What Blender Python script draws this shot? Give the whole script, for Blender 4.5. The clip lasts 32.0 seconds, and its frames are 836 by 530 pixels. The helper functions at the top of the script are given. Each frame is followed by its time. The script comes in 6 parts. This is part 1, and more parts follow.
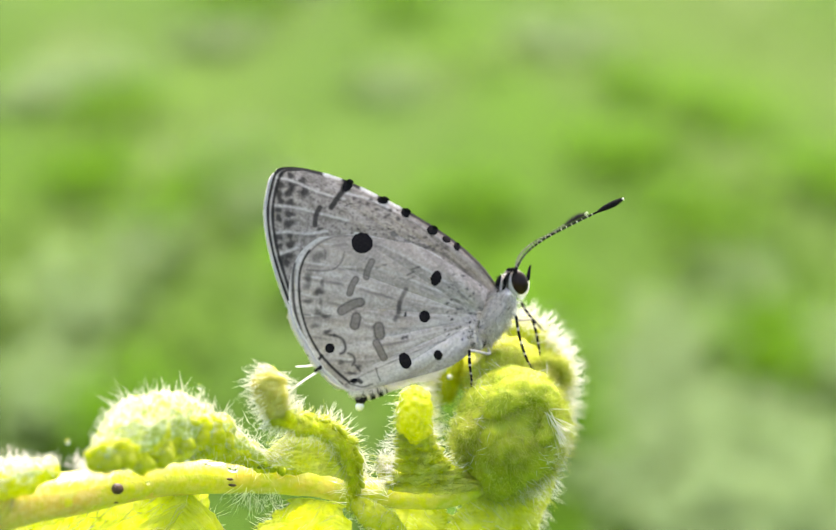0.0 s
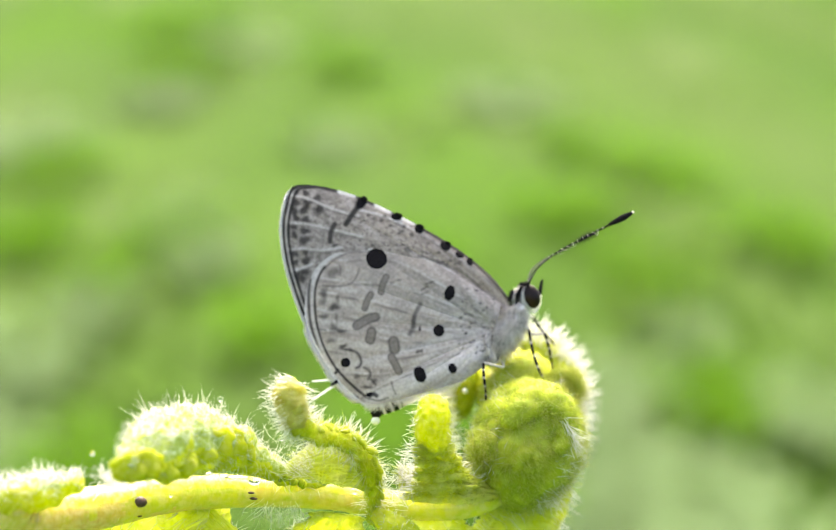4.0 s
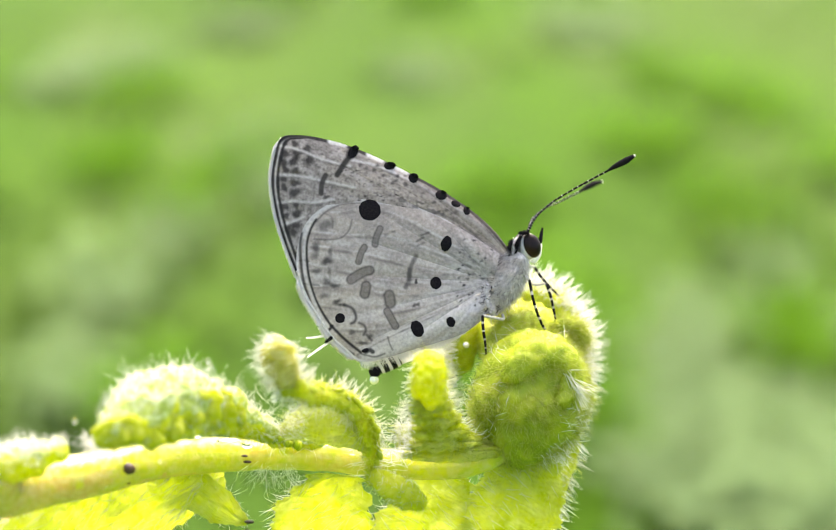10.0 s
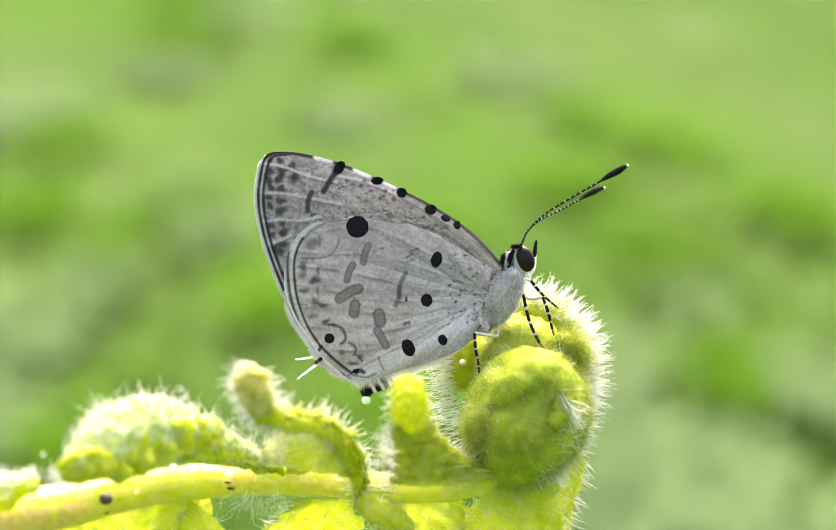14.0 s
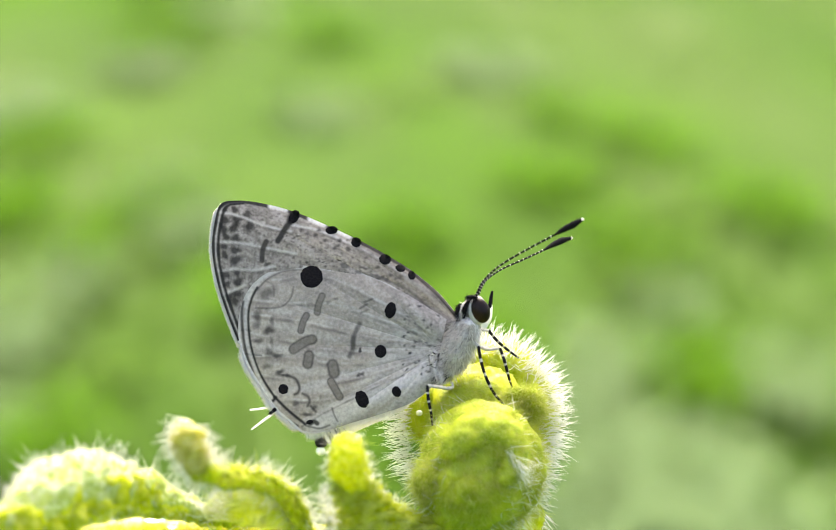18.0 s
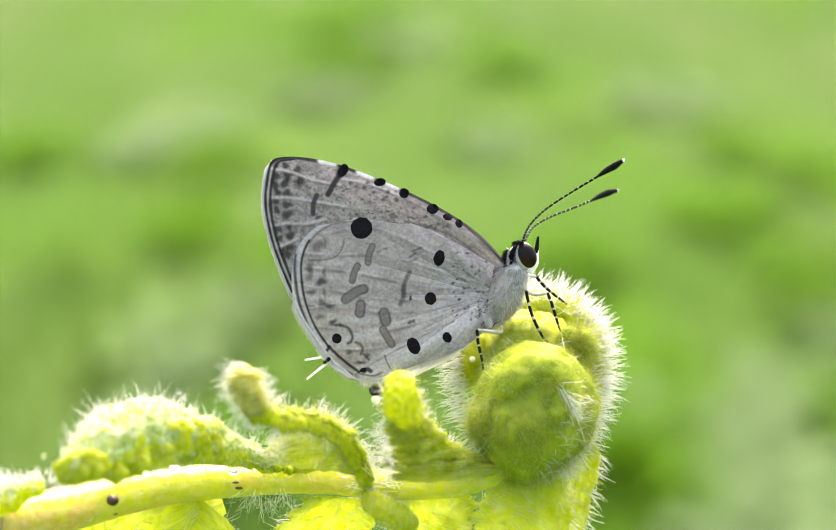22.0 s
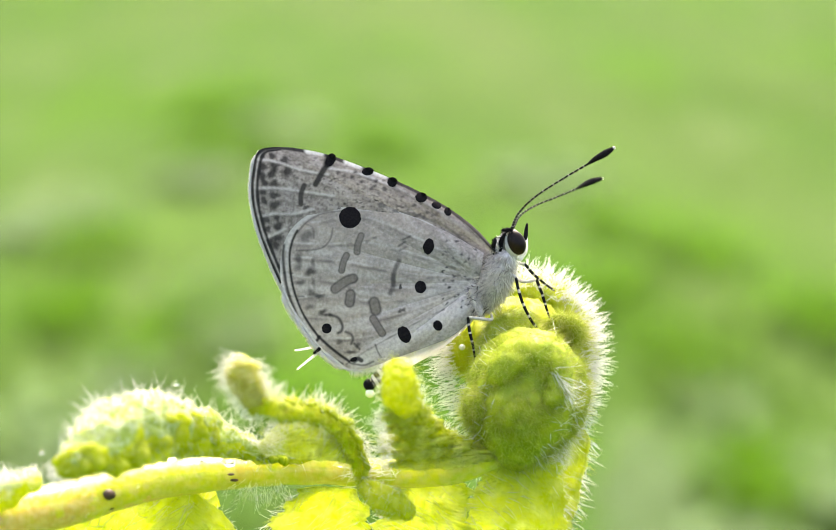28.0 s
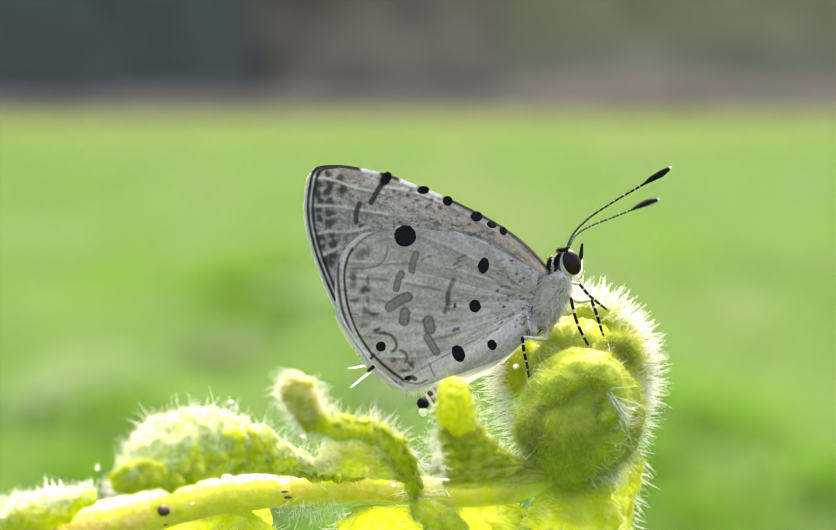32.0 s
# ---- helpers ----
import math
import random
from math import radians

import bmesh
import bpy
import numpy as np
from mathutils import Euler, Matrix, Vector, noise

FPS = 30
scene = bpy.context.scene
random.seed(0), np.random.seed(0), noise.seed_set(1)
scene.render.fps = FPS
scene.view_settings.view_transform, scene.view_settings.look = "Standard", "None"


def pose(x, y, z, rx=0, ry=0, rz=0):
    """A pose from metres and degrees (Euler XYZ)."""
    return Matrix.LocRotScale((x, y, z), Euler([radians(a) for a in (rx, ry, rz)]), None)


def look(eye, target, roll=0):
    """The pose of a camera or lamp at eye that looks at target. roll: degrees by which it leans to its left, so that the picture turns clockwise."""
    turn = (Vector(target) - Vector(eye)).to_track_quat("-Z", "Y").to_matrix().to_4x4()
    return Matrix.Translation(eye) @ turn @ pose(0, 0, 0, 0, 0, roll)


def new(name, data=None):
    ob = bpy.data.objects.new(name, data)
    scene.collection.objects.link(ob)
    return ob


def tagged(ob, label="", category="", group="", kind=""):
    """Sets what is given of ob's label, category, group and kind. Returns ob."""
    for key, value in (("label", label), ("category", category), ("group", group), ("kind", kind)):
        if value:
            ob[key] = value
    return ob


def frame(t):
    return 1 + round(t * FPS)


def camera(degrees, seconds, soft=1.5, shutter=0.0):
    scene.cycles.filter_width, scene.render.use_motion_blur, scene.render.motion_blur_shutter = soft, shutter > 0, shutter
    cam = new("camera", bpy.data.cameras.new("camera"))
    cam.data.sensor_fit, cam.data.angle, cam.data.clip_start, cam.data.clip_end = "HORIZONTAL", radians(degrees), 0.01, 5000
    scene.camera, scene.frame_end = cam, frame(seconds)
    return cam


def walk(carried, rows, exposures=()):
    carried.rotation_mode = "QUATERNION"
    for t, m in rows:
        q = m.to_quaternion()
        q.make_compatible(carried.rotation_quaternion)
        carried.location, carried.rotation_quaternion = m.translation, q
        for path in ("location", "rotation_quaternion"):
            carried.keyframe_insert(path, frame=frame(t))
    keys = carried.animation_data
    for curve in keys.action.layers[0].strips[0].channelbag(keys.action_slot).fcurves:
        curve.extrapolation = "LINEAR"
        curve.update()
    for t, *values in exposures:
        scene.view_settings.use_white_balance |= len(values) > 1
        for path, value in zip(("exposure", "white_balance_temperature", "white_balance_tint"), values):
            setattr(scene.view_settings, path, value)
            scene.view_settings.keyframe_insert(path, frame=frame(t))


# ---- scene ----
cam = camera(25.0, 32.0, soft=0.6)
cam.data.dof.use_dof = True
cam.data.dof.focus_distance = 0.1132
cam.data.dof.aperture_fstop = 29.0

# seconds, place in metres, turn in degrees
PATH = [
    (0, 0.00078, -0.11330, 0.48680, 74.839, 0.000, -0.074),
    (0.5, -0.00037, -0.11317, 0.48620, 75.163, 0.000, -0.520),
    (1, -0.00120, -0.11354, 0.48538, 75.487, 0.000, -0.966),
    (1.5, -0.00230, -0.11384, 0.48476, 75.852, 0.000, -1.412),
    (2, -0.00327, -0.11391, 0.48421, 76.217, 0.000, -1.857),
    (2.5, -0.00333, -0.11419, 0.48408, 76.433, 0.000, -1.911),
    (3, -0.00337, -0.11462, 0.48397, 76.649, 0.000, -1.965),
    (3.5, -0.00415, -0.11542, 0.48408, 76.865, 0.000, -2.019),
    (5.5, -0.00163, -0.11284, 0.48558, 75.569, 0.000, -0.966),
    (6, -0.00123, -0.11214, 0.48587, 75.244, 0.000, -0.723),
    (6.5, -0.00124, -0.11160, 0.48598, 75.136, 0.000, -0.345),
    (7, 0.00054, -0.11206, 0.48493, 75.028, 0.000, 0.034),
    (7.5, 0.00130, -0.11249, 0.48391, 74.920, 0.000, 0.412),
    (8, 0.00159, -0.11143, 0.48393, 74.758, 0.000, 0.574),
    (8.5, 0.00199, -0.11174, 0.48429, 74.596, 0.000, 0.736),
    (9, 0.00183, -0.11166, 0.48477, 74.434, 0.000, 0.898),
    (9.5, 0.00171, -0.11129, 0.48480, 74.458, 0.000, 0.817),
    (10, 0.00146, -0.11116, 0.48487, 74.483, 0.000, 0.736),
    (10.5, 0.00108, -0.11110, 0.48505, 74.466, 0.000, 0.574),
    (11, -0.00024, -0.11080, 0.48422, 74.839, 0.000, 0.088),
    (11.5, -0.00128, -0.11045, 0.48270, 75.447, 0.000, -0.561),
    (12, -0.00280, -0.11045, 0.48156, 76.055, 0.000, -1.209),
    (12.5, -0.00369, -0.10981, 0.48121, 75.958, 0.000, -1.614),
    (13, -0.00377, -0.10930, 0.48069, 75.860, 0.000, -2.019),
    (13.5, -0.00366, -0.10899, 0.48061, 75.893, 0.000, -2.181),
    (14, -0.00275, -0.10873, 0.48230, 75.933, 0.000, -1.695),
    (14.5, -0.00207, -0.10954, 0.48217, 75.974, 0.000, -1.209),
    (16.5, -0.00326, -0.11122, 0.48362, 75.487, 0.000, -0.318),
    (17, -0.00372, -0.11090, 0.48344, 75.406, 0.000, -0.561),
    (17.5, -0.00388, -0.10536, 0.48461, 75.650, 0.000, -2.019),
    (18, -0.00119, -0.10707, 0.48529, 75.731, 0.000, -2.343),
    (18.5, -0.00183, -0.10918, 0.48261, 76.022, 0.000, -1.776),
    (19, -0.00105, -0.11020, 0.48131, 76.217, 0.000, -1.533),
    (19.5, -0.00153, -0.11154, 0.48262, 76.217, 0.000, -0.966),
    (20, -0.00078, -0.11161, 0.48252, 76.217, 0.000, -0.399),
    (20.5, 0.00047, -0.11161, 0.48203, 76.338, 0.000, 0.331),
    (21, 0.00235, -0.11129, 0.48149, 76.460, 0.000, 1.060),
    (21.5, 0.00405, -0.11059, 0.48202, 76.346, 0.000, 2.033),
    (22, 0.00613, -0.11065, 0.48113, 76.703, 0.000, 3.167),
    (22.5, 0.00835, -0.11096, 0.48056, 77.108, 0.000, 4.950),
    (23, 0.00916, -0.11136, 0.47891, 77.675, 0.000, 5.436),
    (23.5, 0.00948, -0.11129, 0.47846, 77.805, 0.000, 5.517),
    (24, 0.00578, -0.11166, 0.47836, 78.081, 0.000, 3.653),
    (24.5, 0.00046, -0.11174, 0.47767, 78.259, 0.000, 0.736),
    (25, -0.00129, -0.11173, 0.47706, 78.437, 0.000, -0.237),
    (25.5, -0.00144, -0.11165, 0.47688, 78.616, 0.000, -0.561),
    (27.5, -0.00189, -0.11205, 0.47587, 79.037, 0.000, -0.674),
    (28, -0.00088, -0.11210, 0.47553, 79.241, 0.000, -0.756),
    (28.5, -0.00154, -0.11244, 0.47536, 79.488, 0.000, -0.864),
    (29, -0.00176, -0.11251, 0.47481, 79.789, 0.000, -0.928),
    (29.5, -0.00207, -0.11265, 0.47429, 80.129, 0.000, -0.810),
    (30, -0.00310, -0.11313, 0.47334, 80.907, 0.000, -0.648),
    (30.5, -0.00326, -0.11400, 0.47044, 82.749, 0.000, -0.486),
    (31, -0.00333, -0.11399, 0.46841, 83.465, 0.000, -0.324),
    (31.5, -0.00325, -0.11417, 0.46745, 84.057, 0.000, -0.162),
    (32, -0.00275, -0.11380, 0.46620, 84.546, 0.000, -0.026),
]
walk(cam, [(t, pose(*m)) for t, *m in PATH], exposures=[(0, 2.18, 7100, 15), (32, 2.18, 7100, 15)])

# ---------------------------------------------------------------- light
SUN_UP, SUN_SIDE = 61.0, 8.0
world = bpy.data.worlds.new("sky")
scene.world = world
world.use_nodes = True
sky = world.node_tree.nodes.new("ShaderNodeTexSky")
sky.sky_type, sky.sun_disc = "NISHITA", False
sky.sun_elevation, sky.sun_rotation = radians(SUN_UP), radians(SUN_SIDE)
sky.air_density, sky.dust_density, sky.ozone_density = 1.0, 6.0, 0.4
back = world.node_tree.nodes["Background"]
back.inputs["Strength"].default_value = 0.15
world.node_tree.links.new(sky.outputs["Color"], back.inputs["Color"])
lamp = bpy.data.lights.new("sun", "SUN")
lamp.energy, lamp.angle, lamp.color = 1.2, radians(55.0), (1.0, 0.96, 0.9)
sun = new("sun", lamp)
towards = Vector((math.sin(radians(SUN_SIDE)) * math.cos(radians(SUN_UP)), math.cos(radians(SUN_SIDE)) * math.cos(radians(SUN_UP)), math.sin(radians(SUN_UP))))
sun.matrix_world = look(towards * 20, (0, 0, 0))

from mathutils.bvhtree import BVHTree

MM = 0.001
REACH = 114.1


def P(u, v, d):
    """A place on the plant, in its own space: millimetres to the right, up, and deep, drawn in perspective."""
    k = 1 + d / REACH
    return Vector((u * k, d, v * k)) * MM


# ---------------------------------------------------------------- materials
def material(name, colour, rough=0.6, metal=0.0, vary=(), size=1000.0, bump=0.0, bump_size=4000.0, sss=0.0, sss_radius=0.0016, thin=0.0,
             attribute="", spec=0.4, island=0.0, coat=0.0):
    """colour: linear base colour. vary: other colours that a noise of the given size (per metre) mixes in. thin: share of light let through."""
    m = bpy.data.materials.new(name)
    m.use_nodes = True
    nt = m.node_tree
    n, l = nt.nodes, nt.links
    b = n["Principled BSDF"]
    b.inputs["Roughness"].default_value, b.inputs["Metallic"].default_value = rough, metal
    b.inputs["Specular IOR Level"].default_value = spec
    b.inputs["Coat Weight"].default_value, b.inputs["Coat Roughness"].default_value = coat, 0.12
    tex = n.new("ShaderNodeTexCoord")
    out = None
    if attribute:
        a = n.new("ShaderNodeAttribute")
        a.attribute_name = attribute
        out = a.outputs["Color"]
    else:
        c = n.new("ShaderNodeRGB")
        c.outputs[0].default_value = (*colour, 1)
        out = c.outputs[0]
    if attribute:
        noi = n.new("ShaderNodeTexNoise")
        noi.inputs["Scale"].default_value = 5200
        noi.inputs["Detail"].default_value = 6
        l.new(tex.outputs["Object"], noi.inputs["Vector"])
        rng_ = n.new("ShaderNodeMapRange")
        rng_.inputs["From Min"].default_value, rng_.inputs["From Max"].default_value = 0.3, 0.7
        rng_.inputs["To Min"].default_value, rng_.inputs["To Max"].default_value = 0.485, 0.735
        l.new(noi.outputs["Fac"], rng_.inputs["Value"])
        hs = n.new("ShaderNodeHueSaturation")
        l.new(rng_.outputs["Result"], hs.inputs["Value"])
        l.new(out, hs.inputs["Color"])
        out = hs.outputs["Color"]
    for k, other in enumerate(vary):
        noi = n.new("ShaderNodeTexNoise")
        noi.inputs["Scale"].default_value = size * (1, 3.1, 7.3)[k % 3]
        noi.inputs["Detail"].default_value = 4
        l.new(tex.outputs["Object"], noi.inputs["Vector"])
        ramp = n.new("ShaderNodeMapRange")
        ramp.inputs["From Min"].default_value, ramp.inputs["From Max"].default_value = 0.42, 0.66
        l.new(noi.outputs["Fac"], ramp.inputs["Value"])
        mix = n.new("ShaderNodeMix")
        mix.data_type = "RGBA"
        l.new(ramp.outputs["Result"], mix.inputs["Factor"])
        l.new(out, mix.inputs["A"])
        mix.inputs["B"].default_value = (*other, 1)
        out = mix.outputs["Result"]
    if island:
        geo = n.new("ShaderNodeNewGeometry")
        info = n.new("ShaderNodeObjectInfo")
        add = n.new("ShaderNodeMath")
        add.operation = "ADD"
        l.new(geo.outputs["Random Per Island"], add.inputs[0])
        l.new(info.outputs["Random"], add.inputs[1])
        rng = n.new("ShaderNodeMapRange")
        rng.inputs["From Max"].default_value = 2.0
        rng.inputs["To Min"].default_value, rng.inputs["To Max"].default_value = 1 - island, 1 + island
        l.new(add.outputs[0], rng.inputs["Value"])
        hsv = n.new("ShaderNodeHueSaturation")
        l.new(rng.outputs["Result"], hsv.inputs["Value"])
        l.new(out, hsv.inputs["Color"])
        out = hsv.outputs["Color"]
    l.new(out, b.inputs["Base Color"])
    if sss:
        b.inputs["Subsurface Weight"].default_value = sss
        b.inputs["Subsurface Radius"].default_value = (1.0, 0.95, 0.2)
        b.inputs["Subsurface Scale"].default_value = sss_radius
    if bump:
        noi = n.new("ShaderNodeTexNoise")
        noi.inputs["Scale"].default_value = bump_size
        noi.inputs["Detail"].default_value = 3
        l.new(tex.outputs["Object"], noi.inputs["Vector"])
        bp = n.new("ShaderNodeBump")
        bp.inputs["Strength"].default_value = bump
        bp.inputs["Distance"].default_value = 0.4 / bump_size
        l.new(noi.outputs["Fac"], bp.inputs["Height"])
        l.new(bp.outputs["Normal"], b.inputs["Normal"])
    if thin:
        tr = n.new("ShaderNodeBsdfTranslucent")
        l.new(out, tr.inputs["Color"])
        mx = n.new("ShaderNodeMixShader")
        mx.inputs["Fac"].default_value = thin
        l.new(b.outputs["BSDF"], mx.inputs[1])
        l.new(tr.outputs["BSDF"], mx.inputs[2])
        l.new(mx.outputs["Shader"], n["Material Output"].inputs["Surface"])
    return m


def glass(name, colour=(1, 1, 1), rough=0.0):
    m = bpy.data.materials.new(name)
    m.use_nodes = True
    b = m.node_tree.nodes["Principled BSDF"]
    b.inputs["Base Color"].default_value = (*colour, 1)
    b.inputs["Transmission Weight"].default_value = 1.0
    b.inputs["IOR"].default_value = 1.33
    b.inputs["Roughness"].default_value = rough
    return m


M_WING = material("wing_scales", (0.6, 0.6, 0.6), rough=0.75, attribute="paint", bump=0.35, bump_size=9000, thin=0.22, spec=0.25)
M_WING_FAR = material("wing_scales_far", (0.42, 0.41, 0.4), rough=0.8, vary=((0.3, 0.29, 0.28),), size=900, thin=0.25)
M_BLACK = material("black_scales", (0.005, 0.0045, 0.006), rough=0.85, vary=((0.011, 0.01, 0.011),), size=9000, bump=0.3, bump_size=12000, spec=0.08)
M_GREY_MARK = material("grey_scales", (0.2, 0.19, 0.18), rough=0.8, vary=((0.3, 0.29, 0.27),), size=5000, spec=0.2)
M_WHITE = material("white_scales", (0.95, 0.94, 0.92), rough=0.7, thin=0.65)
M_BODY = material("grey_body_scales", (0.44, 0.43, 0.43), rough=0.85, vary=((0.3, 0.29, 0.29), (0.75, 0.74, 0.73)), size=1500, bump=0.6, bump_size=7000)
M_FUZZ = material("body_hair", (0.6, 0.565, 0.535), rough=0.7, island=0.6, thin=0.25)
M_EYE = material("compound_eye", (0.008, 0.005, 0.004), rough=0.3, vary=((0.03, 0.014, 0.008),), size=900, bump=0.15, bump_size=16000, spec=0.15)
M_LEGPALE = material("pale_leg_scales", (0.44, 0.43, 0.4), rough=0.75, vary=((0.3, 0.29, 0.27),), size=4000)
M_STEM = material("stem_skin", (0.56, 0.58, 0.022), rough=0.42, vary=((0.56, 0.48, 0.1), (0.42, 0.49, 0.02), (0.6, 0.58, 0.16)), size=300, bump=0.4, bump_size=2600, sss=0.95, sss_radius=0.0032, spec=0.4, coat=0.6)
M_STEM_TAN = material("tan_stem_skin", (0.6, 0.5, 0.09), rough=0.42, vary=((0.58, 0.4, 0.13), (0.5, 0.5, 0.03), (0.66, 0.58, 0.22)), size=400, bump=0.5, bump_size=2600, sss=0.9, sss_radius=0.0028, spec=0.4, coat=0.5)
M_SCALE = material("tan_bristle", (0.5, 0.34, 0.1), rough=0.5, thin=0.3, island=0.3)
M_FERN = material("fern_flesh", (0.5, 0.58, 0.018), rough=0.45, vary=((0.38, 0.49, 0.01), (0.62, 0.66, 0.054), (0.46, 0.5, 0.036)), size=420, bump=0.6, bump_size=3200, sss=0.9, sss_radius=0.0026, thin=0.25)
M_FERN_DARK = material("fern_flesh_green", (0.31, 0.4, 0.008), rough=0.5, vary=((0.24, 0.34, 0.007), (0.46, 0.53, 0.025)), size=300, bump=0.6, bump_size=2600, sss=0.6, thin=0.15)
M_FERN_TIP = material("olive_fern_tip", (0.47, 0.446, 0.09), rough=0.4, vary=((0.362, 0.321, 0.064), (0.56, 0.553, 0.18)), size=600, bump=0.6, bump_size=3000, sss=0.7, thin=0.2)
M_FERN_PALE = material("fern_flesh_pale", (0.54, 0.63, 0.26), rough=0.45, vary=((0.5, 0.6, 0.06), (0.74, 0.8, 0.58), (0.38, 0.5, 0.02)), size=700, bump=1.0, bump_size=3200, thin=0.35)
M_PILLOW = material("yellow_green_lobe", (0.66, 0.71, 0.012), rough=0.4, vary=((0.54, 0.62, 0.01), (0.74, 0.77, 0.12)), size=900, bump=0.6, bump_size=2500, thin=0.65, spec=0.5)
M_LEAF = material("fern_blade", (0.82, 0.85, 0.1), rough=0.4, vary=((0.62, 0.7, 0.03), (0.85, 0.88, 0.34), (0.76, 0.81, 0.2)), size=420, bump=0.8, bump_size=2600, thin=0.76)
M_HAIR = material("white_plant_hair", (0.96, 0.96, 0.92), rough=0.35, thin=0.7, island=0.08, spec=0.5)
M_HAIR_GOLD = material("golden_plant_hair", (0.74, 0.74, 0.26), rough=0.45, thin=0.55, island=0.25)
M_VELVET = material("fern_velvet", (0.589, 0.69, 0.09), rough=0.6, thin=0.6, island=0.3)
M_FIBRE = material("yellow_fibre", (0.62, 0.68, 0.18), rough=0.4, thin=0.85, island=0.3)
M_BROWN = material("brown_scale", (0.035, 0.018, 0.012), rough=0.45, vary=((0.09, 0.05, 0.03),), size=2500, bump=0.4, bump_size=5000)
M_WATER = glass("water")
M_MILKY = material("milky_drop", (0.75, 0.8, 0.68), rough=0.15, sss=0.4, spec=0.6)


# ---------------------------------------------------------------- builders
def mesh_of(name, verts, faces, mats, smooth=True, index=None):
    me = bpy.data.meshes.new(name)
    me.from_pydata(np.asarray(verts, float).tolist() if isinstance(verts, np.ndarray) else [tuple(v) for v in verts], [], faces)
    for m in mats if isinstance(mats, (list, tuple)) else [mats]:
        me.materials.append(m)
    me.polygons.foreach_set("use_smooth", [smooth] * len(me.polygons))
    if index is not None:
        me.polygons.foreach_set("material_index", index)
    me.update()
    return me


def part(name, geo, mats, parent, label="", smooth=True, index=None, kind=""):
    ob = new(name, geo if isinstance(geo, bpy.types.Mesh) else mesh_of(name, geo[0], geo[1], mats, smooth, index))
    ob.parent = parent
    return tagged(ob, label, kind=kind)


def thing(name, label, category, group="", kind=""):
    return tagged(new(name), label, category, group, kind)


def curve(points, n):
    """Catmull-Rom through the points, n places along it."""
    p = np.array([tuple(q) for q in points], float)
    p = np.vstack([2 * p[0] - p[1], p, 2 * p[-1] - p[-2]])
    t = np.linspace(0, len(p) - 3 - 1e-9, n)
    i = t.astype(int)
    f = (t - i)[:, None]
    a, b, c, d = p[i], p[i + 1], p[i + 2], p[i + 3]
    return 0.5 * (2 * b + (c - a) * f + (2 * a - 5 * b + 4 * c - d) * f**2 + (3 * b - a - 3 * c + d) * f**3)


def spread(values, n):
    v = np.array(values, float)
    return np.interp(np.linspace(0, 1, n), np.linspace(0, 1, len(v)), v)


def frames_along(c):
    t = np.gradient(c, axis=0)
    t /= np.linalg.norm(t, axis=1)[:, None] + 1e-15
    side = np.cross(t[0], (0, 1, 0))
    if np.linalg.norm(side) < 1e-3:
        side = np.cross(t[0], (1, 0, 0))
    sides = []
    for k in range(len(c)):
        side = side - t[k] * (side @ t[k])
        side = side / np.linalg.norm(side)
        sides.append(side)
    sides = np.array(sides)
    return t, sides, np.cross(t, sides)


def sweep(points, radii, n=90, seg=28, deep=1.0, lump=0.0, lump_size=1.0, rib=0.0, ribs=0, stria=0.0, strias=9, round_ends=True):
    """A round body along a curve. radii in millimetres; deep: depth over width; lump: bumps, in millimetres. Returns geometry and a sampler grid."""
    c = curve(points, n)
    r = spread(radii, n) * MM
    if round_ends:
        seg_len = np.linalg.norm(np.diff(c, axis=0), axis=1)
        s = np.r_[0, np.cumsum(seg_len)]
        for e, rr in ((s, r[0]), (s[-1] - s, r[-1])):
            k = np.clip(e / max(rr, 1e-9), 0, 1)
            r = r * np.sqrt(np.maximum(1 - (1 - k) ** 2, 0.004))
    t, a, b = frames_along(c)
    ang = np.linspace(0, 2 * np.pi, seg, endpoint=False)
    nrm = np.cos(ang)[None, :, None] * a[:, None] + np.sin(ang)[None, :, None] * b[:, None]
    v = c[:, None] + nrm * r[:, None, None]
    if deep != 1.0:
        v[..., 1] = c[:, None, 1] + (v[..., 1] - c[:, None, 1]) * deep
    if lump or rib or stria:
        flat = v.reshape(-1, 3)
        nf = nrm.reshape(-1, 3)
        h = np.zeros(len(flat))
        if lump:
            h += np.array([noise.noise(Vector(q) / (lump_size * MM)) + 0.5 * noise.noise(Vector(q) / (0.42 * lump_size * MM)) for q in flat]) * lump * MM
        if stria:
            wob = np.array([noise.noise(Vector(q) / (0.9 * MM)) for q in flat])
            h += np.abs(np.sin(np.tile(ang, n) * strias / 2 + wob * 2.2)) * stria * MM
        if rib:
            along = np.repeat(np.linspace(0, 1, n), seg)
            h += np.abs(np.sin(along * np.pi * ribs)) * rib * MM
        v = (flat + nf * (h * np.repeat(np.minimum(1, r / (0.3 * MM)), seg))[:, None]).reshape(v.shape)
    faces = []
    for i in range(n - 1):
        for j in range(seg):
            k = (j + 1) % seg
            faces.append((i * seg + j, i * seg + k, (i + 1) * seg + k, (i + 1) * seg + j))
    verts = v.reshape(-1, 3)
    verts = np.vstack([verts, v[0].mean(0), v[-1].mean(0)])
    for j in range(seg):
        k = (j + 1) % seg
        faces.append((n * seg, k, j))
        faces.append((n * seg + 1, (n - 1) * seg + j, (n - 1) * seg + k))
    return (verts, faces), (v, nrm)


